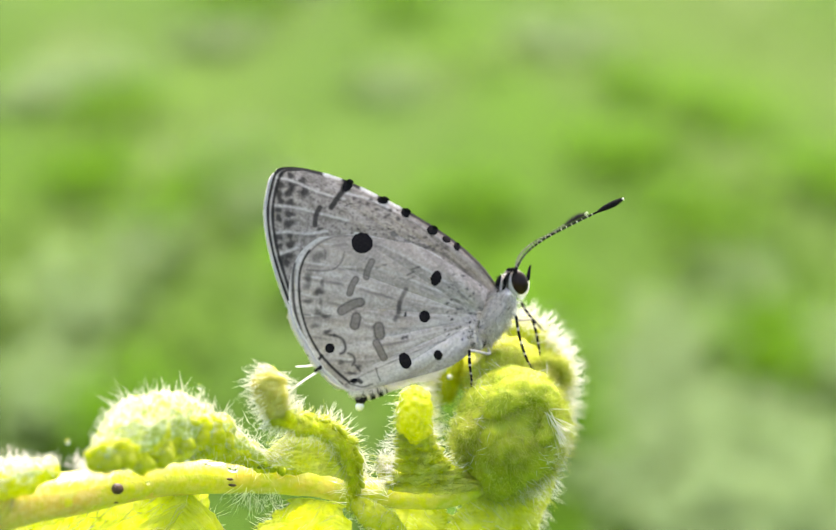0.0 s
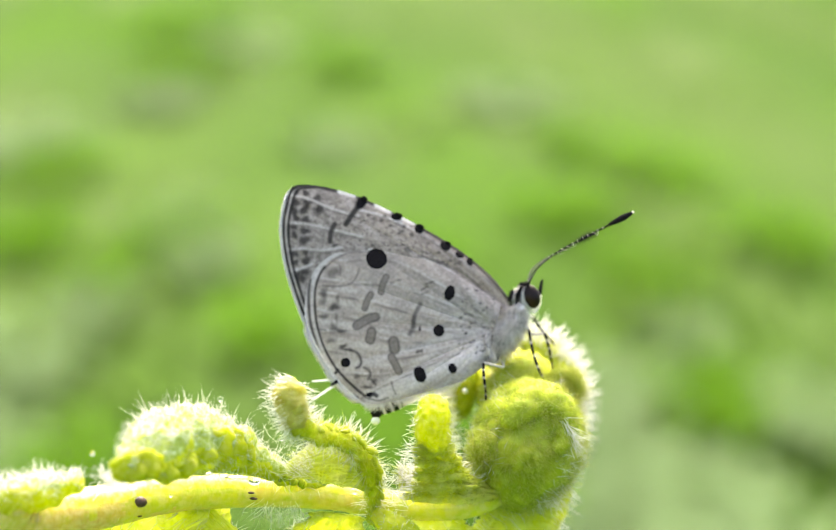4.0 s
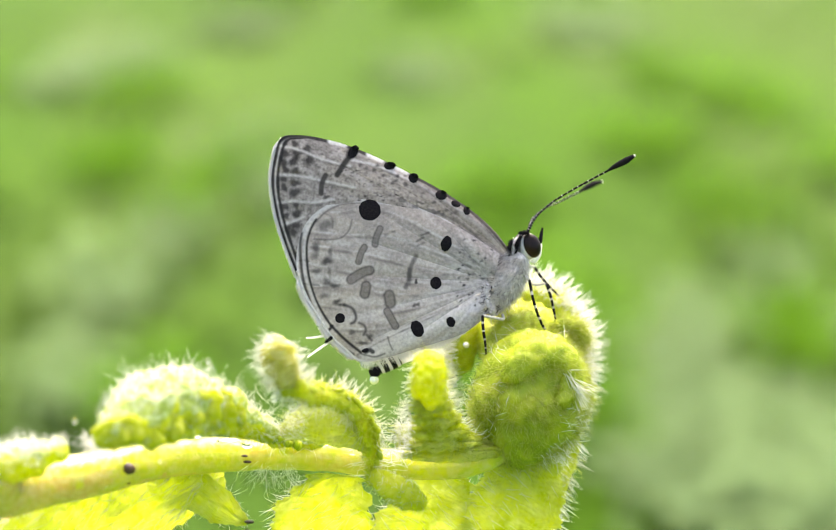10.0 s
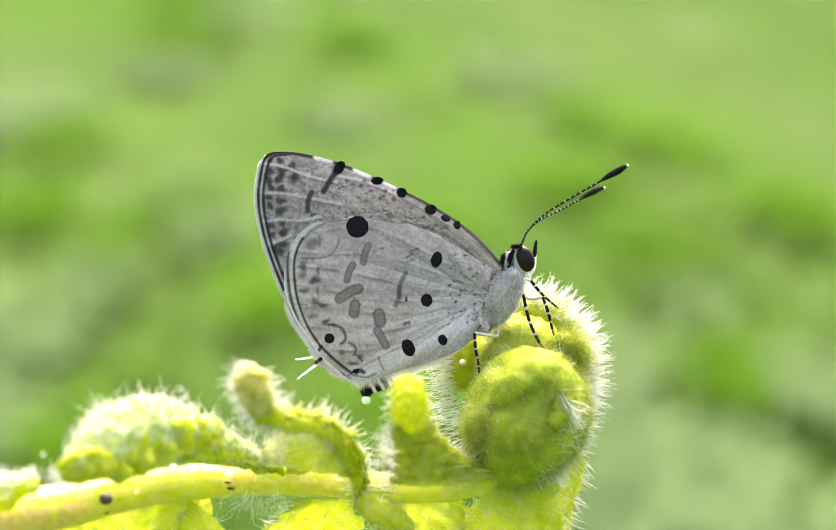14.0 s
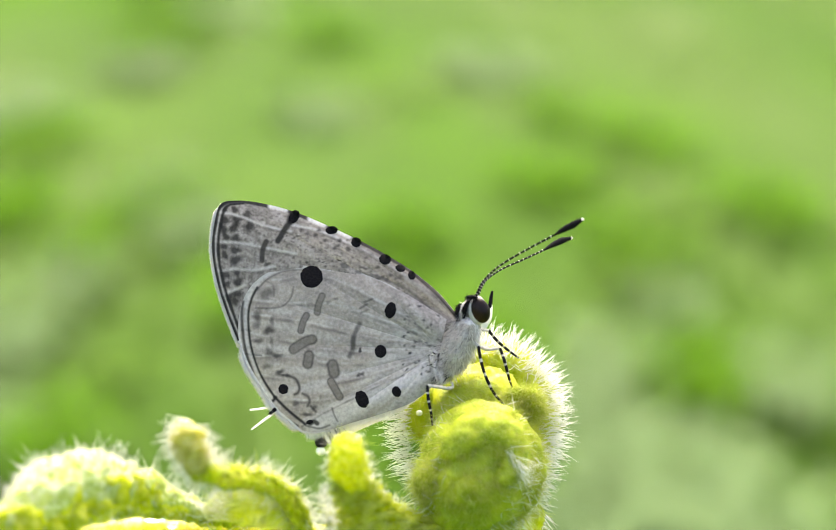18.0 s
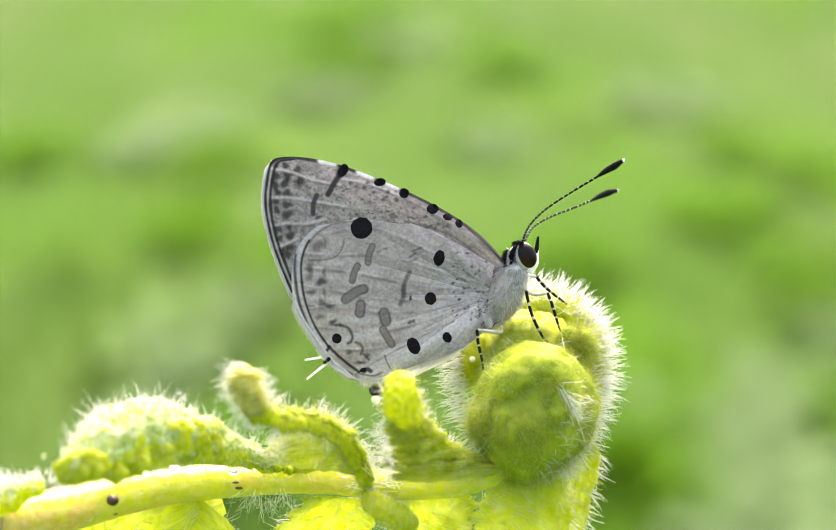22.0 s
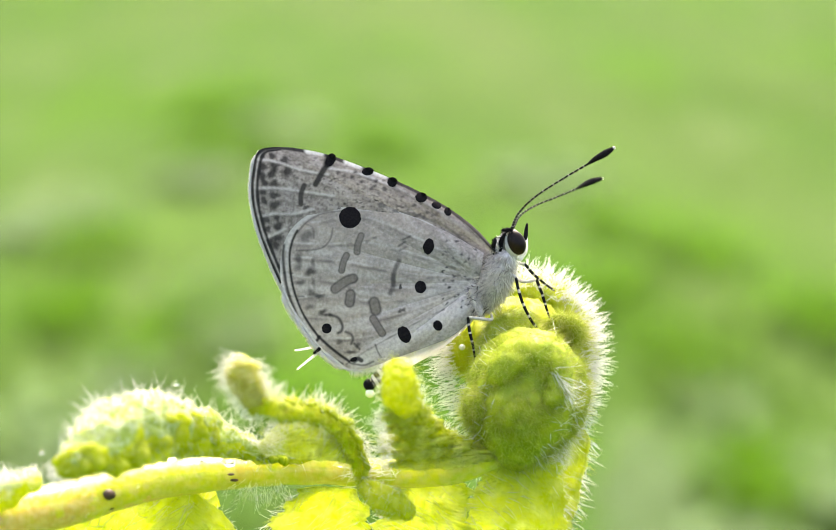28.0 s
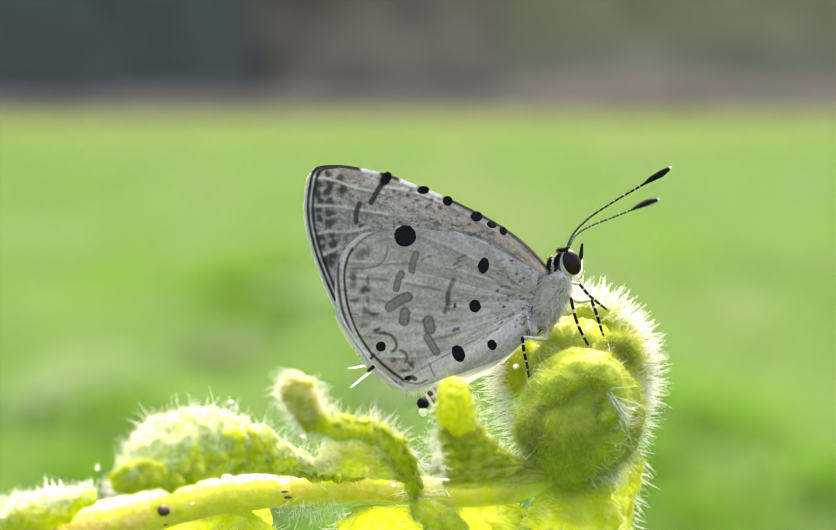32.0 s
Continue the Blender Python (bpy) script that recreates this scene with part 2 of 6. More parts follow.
def blade(points, widths, n=70, m=25, across=(0, 0, 1), cup=0.0, ribs=0, rib=0.06, lobes=0, lobe=0.0, thick=0.12, wave=0.0):
    """A leaf blade along a midrib: half widths in millimetres, ribbed, lobed and cupped, with thickness."""
    c = curve(points, n)
    w = spread(widths, n)
    t, _, _ = frames_along(c)
    side = np.array(across, float)[None] - t * (t @ np.array(across, float))[:, None]
    side /= np.linalg.norm(side, axis=1)[:, None]
    up = np.cross(side, t)
    s = np.linspace(0, 1, n)
    q = np.linspace(-1, 1, m)
    if lobes:
        seed = c[0, 0] * 5000
        w = w * (1 + lobe * np.array([noise.noise((k * lobes, seed, 0)) * 1.6 + noise.noise((k * lobes * 4, seed, 5)) * 0.8 for k in s]))
    warp = np.array([[noise.noise((a * 7, b * 2.2, c[0, 0] * 3000)) for b in q] for a in s])
    fine = np.array([[noise.noise((a * 9 + b * 3, (b + 0.5 * a) * 14, c[0, 2] * 3000)) for b in q] for a in s])
    h = -cup * q[None] ** 2 * w[:, None] + rib * (0.6 + 1.2 * warp) * np.sin((s[:, None] * ribs - np.abs(q)[None] * 1.6 + 0.9 * warp) * 2 * np.pi) * np.abs(q)[None] ** 0.5
    h = h + 0.16 * warp + 2.2 * rib * fine
    h = h + wave * np.sin(s[:, None] * 9 + q[None] * 2.1) * np.abs(q)[None]
    h = h - 0.12 * np.exp(-(q[None] / 0.09) ** 2)
    top = c[:, None] + side[:, None] * (q[None] * w[:, None] * MM)[..., None] + up[:, None] * (h * MM)[..., None]
    low = top - up[:, None] * thick * MM
    verts = np.vstack([top.reshape(-1, 3), low.reshape(-1, 3)])
    o = n * m
    faces = []
    for i in range(n - 1):
        for j in range(m - 1):
            a, b, cc, d = i * m + j, i * m + j + 1, (i + 1) * m + j + 1, (i + 1) * m + j
            faces += [(a, b, cc, d), (o + d, o + cc, o + b, o + a)]
    rim = [i * m for i in range(n)] + [(n - 1) * m + j for j in range(1, m)] + [i * m + m - 1 for i in range(n - 2, -1, -1)] + [j for j in range(m - 2, 0, -1)]
    for k in range(len(rim)):
        a, b = rim[k], rim[(k + 1) % len(rim)]
        faces.append((a, o + a, o + b, b))
    return (verts, faces), (top, np.repeat(up[:, None], m, 1))


def hair_mesh(base, direction, length, radius, rng, bend=0.35):
    """Thin bent cones: places, unit directions, lengths and radii in metres."""
    k = len(base)
    d = direction / (np.linalg.norm(direction, axis=1)[:, None] + 1e-15)
    ref = rng.normal(size=(k, 3))
    a = np.cross(d, ref)
    a /= np.linalg.norm(a, axis=1)[:, None] + 1e-15
    b = np.cross(d, a)
    ang = rng.uniform(0, 2 * np.pi, k)
    lean = (np.cos(ang)[:, None] * a + np.sin(ang)[:, None] * b) * (bend * rng.uniform(0.2, 1, k) * length)[:, None]
    verts = np.empty((k, 7, 3))
    for j in range(3):
        w = 2 * np.pi * j / 3
        off = (np.cos(w) * a + np.sin(w) * b) * radius[:, None]
        verts[:, j] = base + off - d * (0.06 * length)[:, None]
        verts[:, 3 + j] = base + d * (0.55 * length)[:, None] + lean * 0.3 + off * 0.75
    verts[:, 6] = base + d * (0.97 * length)[:, None] + lean
    one = [(0, 1, 4, 3), (1, 2, 5, 4), (2, 0, 3, 5), (3, 4, 6), (4, 5, 6), (5, 3, 6)]
    faces = [tuple(7 * i + q for q in f) for i in range(k) for f in one]
    return verts.reshape(-1, 3), faces


def hair_on(grid, count, length, radius, seed, parent, mat, jitter=0.5, keep=None, lift=(0, 0, 0), name="hair_coat", label="", bend=0.35, stand=1.0):
    """Hairs scattered over a swept body or a blade. keep: a test on place and normal."""
    v, nrm = grid
    rng = np.random.default_rng(seed)
    i = rng.integers(0, v.shape[0] - 1, count * 4)
    j = rng.integers(0, v.shape[1] - 1, count * 4)
    f, g = rng.random((2, count * 4, 1))
    p = (v[i, j] * (1 - f) + v[i + 1, j] * f) * (1 - g) + (v[i, j + 1] * (1 - f) + v[i + 1, j + 1] * f) * g
    area = np.linalg.norm(np.cross(v[i + 1, j] - v[i, j], v[i, j + 1] - v[i, j]), axis=1)
    nn = nrm[i, j]
    ok = rng.random(count * 4) < area / np.percentile(area, 90)
    if keep is not None:
        ok &= keep(p / MM, nn)
    p, nn = p[ok][:count], nn[ok][:count]
    k = len(p)
    d = nn * stand + rng.normal(size=(k, 3)) * jitter + np.array(lift)
    ln = length * MM * rng.uniform(0.45, 1.15, k)
    geo = hair_mesh(p, d, ln, radius * MM * rng.uniform(0.7, 1.2, k), rng, bend)
    return part(name, geo, mat, parent, label, kind="stuff")


def ellipsoid(centre, rx, ry, rz, seg=24, rings=16, lump=0.0, turn=None):
    """centre in metres, half axes in millimetres."""
    verts, faces = [], []
    for i in range(rings + 1):
        th = math.pi * i / rings
        for j in range(seg):
            ph = 2 * math.pi * j / seg
            q = Vector((rx * math.sin(th) * math.cos(ph), ry * math.sin(th) * math.sin(ph), rz * math.cos(th)))
            if lump:
                q *= 1 + lump * noise.noise(q * 1.7)
            if turn is not None:
                q = turn @ q
            verts.append(Vector(centre) + q * MM)
    for i in range(rings):
        for j in range(seg):
            k = (j + 1) % seg
            faces.append((i * seg + j, (i + 1) * seg + j, (i + 1) * seg + k, i * seg + k))
    return verts, faces


# ---------------------------------------------------------------- the ground and the distance
M_LAWN = bpy.data.materials.new("lawn")
M_LAWN.use_nodes = True
ln, ll = M_LAWN.node_tree.nodes, M_LAWN.node_tree.links
lb = ln["Principled BSDF"]
lb.inputs["Roughness"].default_value, lb.inputs["Specular IOR Level"].default_value = 0.95, 0.05
lt = ln.new("ShaderNodeTexCoord")
lc = ln.new("ShaderNodeRGB")
lc.outputs[0].default_value = (0.0355, 0.083, 0.009, 1)
lo = lc.outputs[0]
# patches of moss, clover and dry grass, drawn out along the mowing
for sx, sy, off, low, high, colour in ((6.0, 1.1, 0.0, 0.42, 0.75, (0.0338, 0.0772, 0.007)), (5.0, 1.0, 3.7, 0.46, 0.75, (0.062, 0.104, 0.0272)), (3.4, 0.7, 9.1, 0.46, 0.7, (0.0374, 0.0967, 0.0028)), (1.3, 0.2, 5.2, 0.42, 0.75, (0.0552, 0.0949, 0.0211))):
    lm = ln.new("ShaderNodeMapping")
    lm.inputs["Location"].default_value = (off, off * 0.7, 0)
    lm.inputs["Scale"].default_value = (sx, sy, 1)
    lx = ln.new("ShaderNodeTexNoise")
    lx.inputs["Scale"].default_value, lx.inputs["Detail"].default_value = 1.0, 1.5
    lr = ln.new("ShaderNodeMapRange")
    lr.inputs["From Min"].default_value, lr.inputs["From Max"].default_value = low, high
    lr.interpolation_type = "SMOOTHSTEP"
    lq = ln.new("ShaderNodeMix")
    lq.data_type = "RGBA"
    lq.inputs["B"].default_value = (*colour, 1)
    ll.new(lt.outputs["Object"], lm.inputs["Vector"])
    ll.new(lm.outputs["Vector"], lx.inputs["Vector"])
    ll.new(lx.outputs["Fac"], lr.inputs["Value"])
    ll.new(lr.outputs["Result"], lq.inputs["Factor"])
    ll.new(lo, lq.inputs["A"])
    lo = lq.outputs["Result"]
# dry worn grass along the bank
lz, ly, lk, lq = ln.new("ShaderNodeSeparateXYZ"), ln.new("ShaderNodeMapRange"), ln.new("ShaderNodeMath"), ln.new("ShaderNodeMix")
ll.new(lt.outputs["Object"], lz.inputs[0])
ly.inputs["From Min"].default_value, ly.inputs["From Max"].default_value, ly.inputs["To Max"].default_value = 14.0, 27.0, 0.9
ll.new(lz.outputs["Y"], ly.inputs["Value"])
ln_noise = ln.new("ShaderNodeTexNoise")
ln_noise.inputs["Scale"].default_value = 0.35
ll.new(lt.outputs["Object"], ln_noise.inputs["Vector"])
lk.operation = "MULTIPLY"
ll.new(ly.outputs["Result"], lk.inputs[0])
ll.new(ln_noise.outputs["Fac"], lk.inputs[1])
lq.data_type = "RGBA"
lq.inputs["B"].default_value = (0.115, 0.128, 0.035, 1)
ll.new(lk.outputs[0], lq.inputs["Factor"])
ll.new(lo, lq.inputs["A"])
lo = lq.outputs["Result"]
ll.new(lo, lb.inputs["Base Color"])
M_GRASS = material("grass_blades", (0.045, 0.093, 0.011), rough=0.8, island=0.2, thin=0.6, spec=0.05)
M_WEED = material("weed_leaves", (0.075, 0.195, 0.003), rough=0.8, island=0.2, thin=0.35, spec=0.03)
M_WEED_DARK = material("dark_weed_leaves", (0.12, 0.225, 0.035), rough=0.8, island=0.25, thin=0.5, spec=0.05)
M_WEED_GREY = material("grey_weed_leaves", (0.15, 0.24, 0.095), rough=0.7, island=0.15, thin=0.35, spec=0.06)
M_HEDGE = material("dark_hedge_leaves", (0.115, 0.13, 0.125), rough=0.9, island=0.4, spec=0.05)
M_BANK = material("bare_earth", (0.24, 0.185, 0.15), rough=0.95, vary=((0.15, 0.12, 0.1), (0.2, 0.16, 0.12)), size=0.8, bump=0.6, bump_size=8, spec=0.05)
M_BUSH = material("olive_bush_leaves", (0.36, 0.35, 0.22), rough=0.9, island=0.4, spec=0.05)
M_TWIG = material("brown_twigs", (0.36, 0.29, 0.22), rough=0.9, vary=((0.14, 0.12, 0.1),), size=0.7, spec=0.05)

nx = 60
xs = np.linspace(-90, 90, nx)
ys = np.r_[np.linspace(-40, 0, 12), np.linspace(0.5, 12, 40), np.linspace(13, 140, 40)]
gv = [(x, y, 0.03 * noise.noise((x * 0.9, y * 0.9, 0)) if abs(y) < 28 else 0.0) for y in ys for x in xs]
gf = [(i * nx + j, i * nx + j + 1, (i + 1) * nx + j + 1, (i + 1) * nx + j) for i in range(len(ys) - 1) for j in range(nx - 1)]
ground = new("ground", mesh_of("ground", gv, gf, M_LAWN))
tagged(ground, "sunlit green lawn reaching far back", "lawn", kind="structure")


def grass_field(name, y0, y1, count, tall, wide, seed, mat, label):
    rng = np.random.default_rng(seed)
    y = np.exp(rng.uniform(np.log(y0), np.log(y1), count)) if y0 > 0 else rng.uniform(y0, y1, count)
    x = rng.uniform(-1, 1, count) * (0.25 + y * 0.30 if y0 > 0 else 7.0)
    h = tall * rng.uniform(0.4, 1.2, count)
    a = rng.uniform(0, np.pi, count)
    lean = rng.normal(size=(count, 2)) * 0.45 * h[:, None]
    w = wide * rng.uniform(0.6, 1.3, count)
    v = np.empty((count, 5, 3))
    off = np.stack([np.cos(a) * w, np.sin(a) * w, 0 * a], 1)
    base = np.stack([x, y, 0 * x - 0.02], 1)
    mid = base + np.stack([lean[:, 0] * 0.35, lean[:, 1] * 0.35, h * 0.6], 1)
    tip = base + np.stack([lean[:, 0], lean[:, 1], h], 1)
    v[:, 0], v[:, 1], v[:, 2], v[:, 3], v[:, 4] = base - off, base + off, mid + off * 0.8, mid - off * 0.8, tip
    faces = [f for i in range(count) for f in ((5 * i, 5 * i + 1, 5 * i + 2, 5 * i + 3), (5 * i + 3, 5 * i + 2, 5 * i + 4))]
    return tagged(new(name, mesh_of(name, v.reshape(-1, 3), faces, mat, smooth=False)), label, "grass", kind="stuff")


grass_field("grass", 0.9, 14.0, 9000, 0.035, 0.004, 5, M_GRASS, "short bright green lawn grass blades")
grass_field("grass", -6.0, 16.0, 40000, 0.035, 0.004, 6, M_GRASS, "short bright green lawn grass blades")


def herb(x, y, size, mat, seed, label, leaves=70, flat=False):
    """A low leafy plant: pointed leaves on short stalks, heaped into a loose dome, or creeping in a flat drift."""
    rng = random.Random(seed)
    ob = thing("weed", label, "weed", group="low weeds in the lawn")
    ob.location = (x, y, 0)
    verts, faces, sv, sf = [], [], [], []
    for k in range(leaves):
        a, e, r = rng.uniform(0, 2 * math.pi), math.asin(rng.uniform(-0.75, 1)), size * rng.uniform(0.35, 1.0) * rng.uniform(0.8, 1.5)
        base = Vector((1.5 * r * math.cos(a) * math.cos(e), 1.5 * r * math.sin(a) * math.cos(e), max(0.01 * size, 0.72 * size + 0.9 * r * math.sin(e))))
        b = a + rng.uniform(-1.2, 1.2)
        if flat:
            r = math.sqrt(rng.random()) * rng.uniform(0.5, 1.5)
            base = Vector((1.15 * size * r * math.cos(a), 2.8 * size * r * math.sin(a), rng.uniform(0.018, 0.042) + 0.15 * size * rng.random() * (1 - min(r, 1))))
        lift = 0.12 if flat else 0.55
        d = Vector((math.cos(b), math.sin(b), rng.uniform(-lift, lift))).normalized()
        w = d.cross(Vector((rng.gauss(0, lift), rng.gauss(0, lift), 1))).normalized()
        length, wide = size * rng.uniform(0.35, 0.6), size * rng.uniform(0.12, 0.2)
        n = len(verts)
        verts += [base, base + d * length * 0.4 + w * wide, base + d * length * 0.45 - Vector((0, 0, 0.1 * wide)), base + d * length * 0.4 - w * wide, base + d * length - Vector((0, 0, 0.08 * length))]
        faces += [(n, n + 1, n + 2), (n, n + 2, n + 3), (n + 1, n + 4, n + 2), (n + 2, n + 4, n + 3)]
        if k % 6 == 0:
            n = len(sv)
            for q, t in ((Vector((base.x * 0.2, base.y * 0.2, -0.01)), 0.05), (base, 0.025)):
                sv += [q + Vector((math.cos(j * 2.094), math.sin(j * 2.094), 0)) * t * size for j in range(3)]
            sf += [(n + j, n + (j + 1) % 3, n + 3 + (j + 1) % 3, n + 3 + j) for j in range(3)]
    part("leaf_tuft", (verts, faces), mat, ob, smooth=False, kind="stuff")
    part("stalk_tuft", (sv, sf), mat, ob, kind="stuff")
    return ob


HERBS = {
    "bright": ((-0.22, 2.06, 0.050), (-0.38, 2.01, 0.040), (-0.10, 1.61, 0.035), (-0.22, 1.21, 0.032), (0.49, 2.00, 0.050), (0.13, 1.16, 0.025), (0.33, 2.60, 0.055), (0.07, 1.90, 0.041), (0.11, 1.38, 0.035), (-0.34, 3.54, 0.084), (-0.69, 2.51, 0.054), (-0.02, 3.59, 0.063), (0.25, 2.14, 0.046), (0.09, 1.27, 0.029), (-0.37, 4.28, 0.100), (0.40, 2.37, 0.054), (-0.27, 1.81, 0.042), (0.30, 1.82, 0.040), (-0.41, 2.46, 0.052), (0.29, 1.36, 0.035)),
    "dark": ((0.28, 1.60, 0.045), (0.34, 1.80, 0.045), (0.36, 1.99, 0.046), (0.09, 2.75, 0.045), (-0.27, 1.54, 0.030), (-0.47, 1.83, 0.040), (-0.57, 1.72, 0.033), (-0.39, 2.34, 0.046), (-0.39, 2.11, 0.046), (0.21, 1.46, 0.028), (0.30, 2.15, 0.036), (-0.06, 2.65, 0.044), (-0.17, 1.41, 0.025)),
    "pale": ((0.22, 1.05, 0.040), (0.16, 1.03, 0.036), (0.24, 1.13, 0.036), (0.27, 1.02, 0.036), (-0.30, 1.50, 0.043), (-0.49, 2.70, 0.061), (0.26, 3.08, 0.073), (0.23, 1.40, 0.030), (0.19, 1.19, 0.028), (0.36, 1.31, 0.035), (-0.52, 2.55, 0.055), (-0.28, 1.24, 0.031), (-0.26, 1.68, 0.032), (-0.04, 2.63, 0.047), (0.16, 1.16, 0.029), (0.09, 1.34, 0.028), (-0.88, 2.73, 0.051), (-0.25, 3.94, 0.075), (0.30, 1.55, 0.030), (-0.16, 1.89, 0.035), (-0.22, 2.09, 0.042), (0.18, 1.30, 0.027), (-0.34, 3.13, 0.056)),
}
LOOKS = {"bright": (M_WEED, "bright green weed creeping through the lawn"), "dark": (M_WEED_DARK, "dark green leafy weed standing in the lawn"), "pale": (M_WEED_GREY, "pale grey-green weed creeping through the lawn")}
for n, which in enumerate(HERBS):
    for k, (x, y, size) in enumerate(HERBS[which]):
        drift = which in ("bright", "pale")
        herb(x, y, size, LOOKS[which][0], 100 + 40 * n + k, LOOKS[which][1], 150 if drift else 45, drift)


def hedge(name, x0, x1, y, tall, mat, seed, label, count=1500, inner=None):
    rng = random.Random(seed)
    verts, faces = [], []
    for k in range(count):
        c = Vector((rng.uniform(x0, x1), y + rng.uniform(-0.8, 0.8), tall * rng.random() ** 0.8))
        for q in range(2):
            a = Vector((rng.gauss(0, 1), rng.gauss(0, 1), rng.gauss(0, 1))).normalized()
            b = a.orthogonal().normalized()
            s = rng.uniform(0.06, 0.15)
            o = len(verts)
            verts += [c - a * s, c + b * s * 0.5, c + a * s, c - b * s * 0.5]
            faces.append((o, o + 1, o + 2, o + 3))
    ob = thing(name, label, "hedge")
    ob.location = (0, 0, 0)
    part("crown", (verts, faces), mat, ob, smooth=False, kind="stuff")
    cv_, cf_ = [], []
    wide, high = 40, 12
    for i in range(wide):
        for j in range(high):
            x, z = x0 + (x1 - x0) * i / (wide - 1), tall * 0.97 * j / (high - 1)
            for back_ in (0, 1):
                cv_.append((x, y + (0.9 if back_ else -0.25) + 0.35 * noise.noise((x * 1.3, z * 1.3, seed + back_)), z - 0.05))
    at = lambda i, j, q: (i * high + j) * 2 + q
    for i in range(wide - 1):
        for j in range(high - 1):
            cf_ += [(at(i, j, 0), at(i + 1, j, 0), at(i + 1, j + 1, 0), at(i, j + 1, 0)), (at(i, j, 1), at(i, j + 1, 1), at(i + 1, j + 1, 1), at(i + 1, j, 1))]
        cf_.append((at(i, high - 1, 0), at(i + 1, high - 1, 0), at(i + 1, high - 1, 1), at(i, high - 1, 1)))
    part("inner_growth", (cv_, cf_), inner or mat, ob)
    tv, tf = [], []
    for k in range(8):
        x = x0 + (x1 - x0) * (k + 0.5) / 8
        o = len(tv)
        for z in (-0.1, tall * 0.6):
            tv += [(x + 0.08 * math.cos(j * 1.0472), y + 0.08 * math.sin(j * 1.0472), z) for j in range(6)]
        tf += [(o + j, o + (j + 1) % 6, o + 6 + (j + 1) % 6, o + 6 + j) for j in range(6)]
    part("trunk_row", (tv, tf), M_BROWN, ob, kind="stuff")
    return ob


hedge("hedge", -16, -2.6, 31.4, 5.2, M_HEDGE, 3, "dark blue-green clipped hedge beyond the lawn", 6000)
hedge("hedge", -2.8, 1.4, 31.8, 5.0, M_TWIG, 4, "brown leafless hedge beyond the lawn", 2400, M_TWIG)
hedge("bush", 1.3, 16, 32.0, 5.0, M_BUSH, 8, "olive green bush behind a low earth bank", 7000)
bx = np.linspace(-40, 40, 160)
bv, bf = [], []
for i, x in enumerate(bx):
    hgt = 0.3 + 0.2 * noise.noise((x * 0.4, 2, 0)) + 0.25 * (x > 1.5)
    bv += [(x, 30.2, -0.1), (x, 30.3, hgt * 0.8), (x, 30.6, hgt), (x, 40, hgt * 0.8), (x, 40.5, -0.1)]
    if i:
        o = 5 * i
        bf += [(o - 5 + q, o + q, o + q + 1, o - 4 + q) for q in range(4)]
tagged(new("earth_bank", mesh_of("earth_bank", bv, bf, M_BANK)), "bare brown earth bank at the lawn's far edge", "bank", kind="structure")

# ---------------------------------------------------------------- the fern
M_ALL = []  # what sways: objects in the plant's space
fern = thing("fern_frond", "young yellow-green fern frond with woolly white hairs, tip still coiled", "fern")
M_ALL.append(fern)


def tuft(places, way, count, length, radius, seed, parent, mat, scatter=0.5, jitter=0.3, bend=0.3, name="wool_tuft", label=""):
    """Loose hairs that stand along a line of places, all about one way."""
    rng = np.random.default_rng(seed)
    c = curve(places, 60)[rng.integers(0, 60, count)] + rng.normal(size=(count, 3)) * scatter * MM
    d = np.array(way, float)[None] + rng.normal(size=(count, 3)) * jitter
    return part(name, hair_mesh(c, d, length * MM * rng.uniform(0.4, 1.15, count), radius * MM * rng.uniform(0.6, 1.2, count), rng, bend), mat, parent, label, kind="stuff")


stem_line = [Vector((-45, 30, -440)) * MM, Vector((-75, 20, -300)) * MM, Vector((-72, 4, -120)) * MM, Vector((-52, -9, -38)) * MM, P(-30.45, -17.19, -9.0), P(-25.29, -15.77, -6.6), P(-20.45, -14.58, -4.8), P(-15.61, -13.45, -3.2),
             P(-10.97, -13.06, -1.6), P(-5.94, -12.94, -0.6), P(-2.71, -13.19, -0.7), P(0.52, -13.26, -1.0), P(3.10, -12.87, -1.5), P(5.35, -11.90, -1.0), P(7.29, -10.26, 1.0)]
geo, g_stem = sweep(stem_line, [1.9, 1.8, 1.7, 1.6, 1.5, 1.4, 1.28, 1.15, 0.98, 0.92, 0.88, 0.88, 0.9, 0.85, 0.6], n=260, seg=36, lump=0.07, lump_size=2.0)
sv, sn = g_stem
tan = [1 if sv[i, j, 0] / MM + 2.5 * sn[i, j, 2] + 5 * noise.noise(Vector(sv[i, j]) * 500) + 2 * noise.noise(Vector(sv[i, j]) * 1800) < -18 else 0 for i in range(259) for j in range(36)] + [0] * 72
stem = part("stem", geo, [M_STEM, M_STEM_TAN], fern, "wet yellow stem, tan and hairy lower down", index=tan)
hair_on(g_stem, 700, 0.6, 0.016, 1, stem, M_HAIR, keep=lambda p, n: (p[:, 0] > -34) & (p[:, 0] < -9) & (n[:, 2] < -0.2), jitter=0.5)
hair_on(g_stem, 900, 0.75, 0.018, 2, stem, M_HAIR, keep=lambda p, n: (p[:, 0] > -34) & (p[:, 0] < -13) & (n[:, 2] > 0.45), jitter=0.6)
hair_on(g_stem, 60, 1.0, 0.04, 77, stem, M_SCALE, keep=lambda p, n: (p[:, 0] > -36) & (p[:, 0] < -19) & (n[:, 1] < -0.3) & (n[:, 2] < 0.5), jitter=0.4, stand=0.5, lift=(0.6, -0.2, 0.5), name="stem_scales")
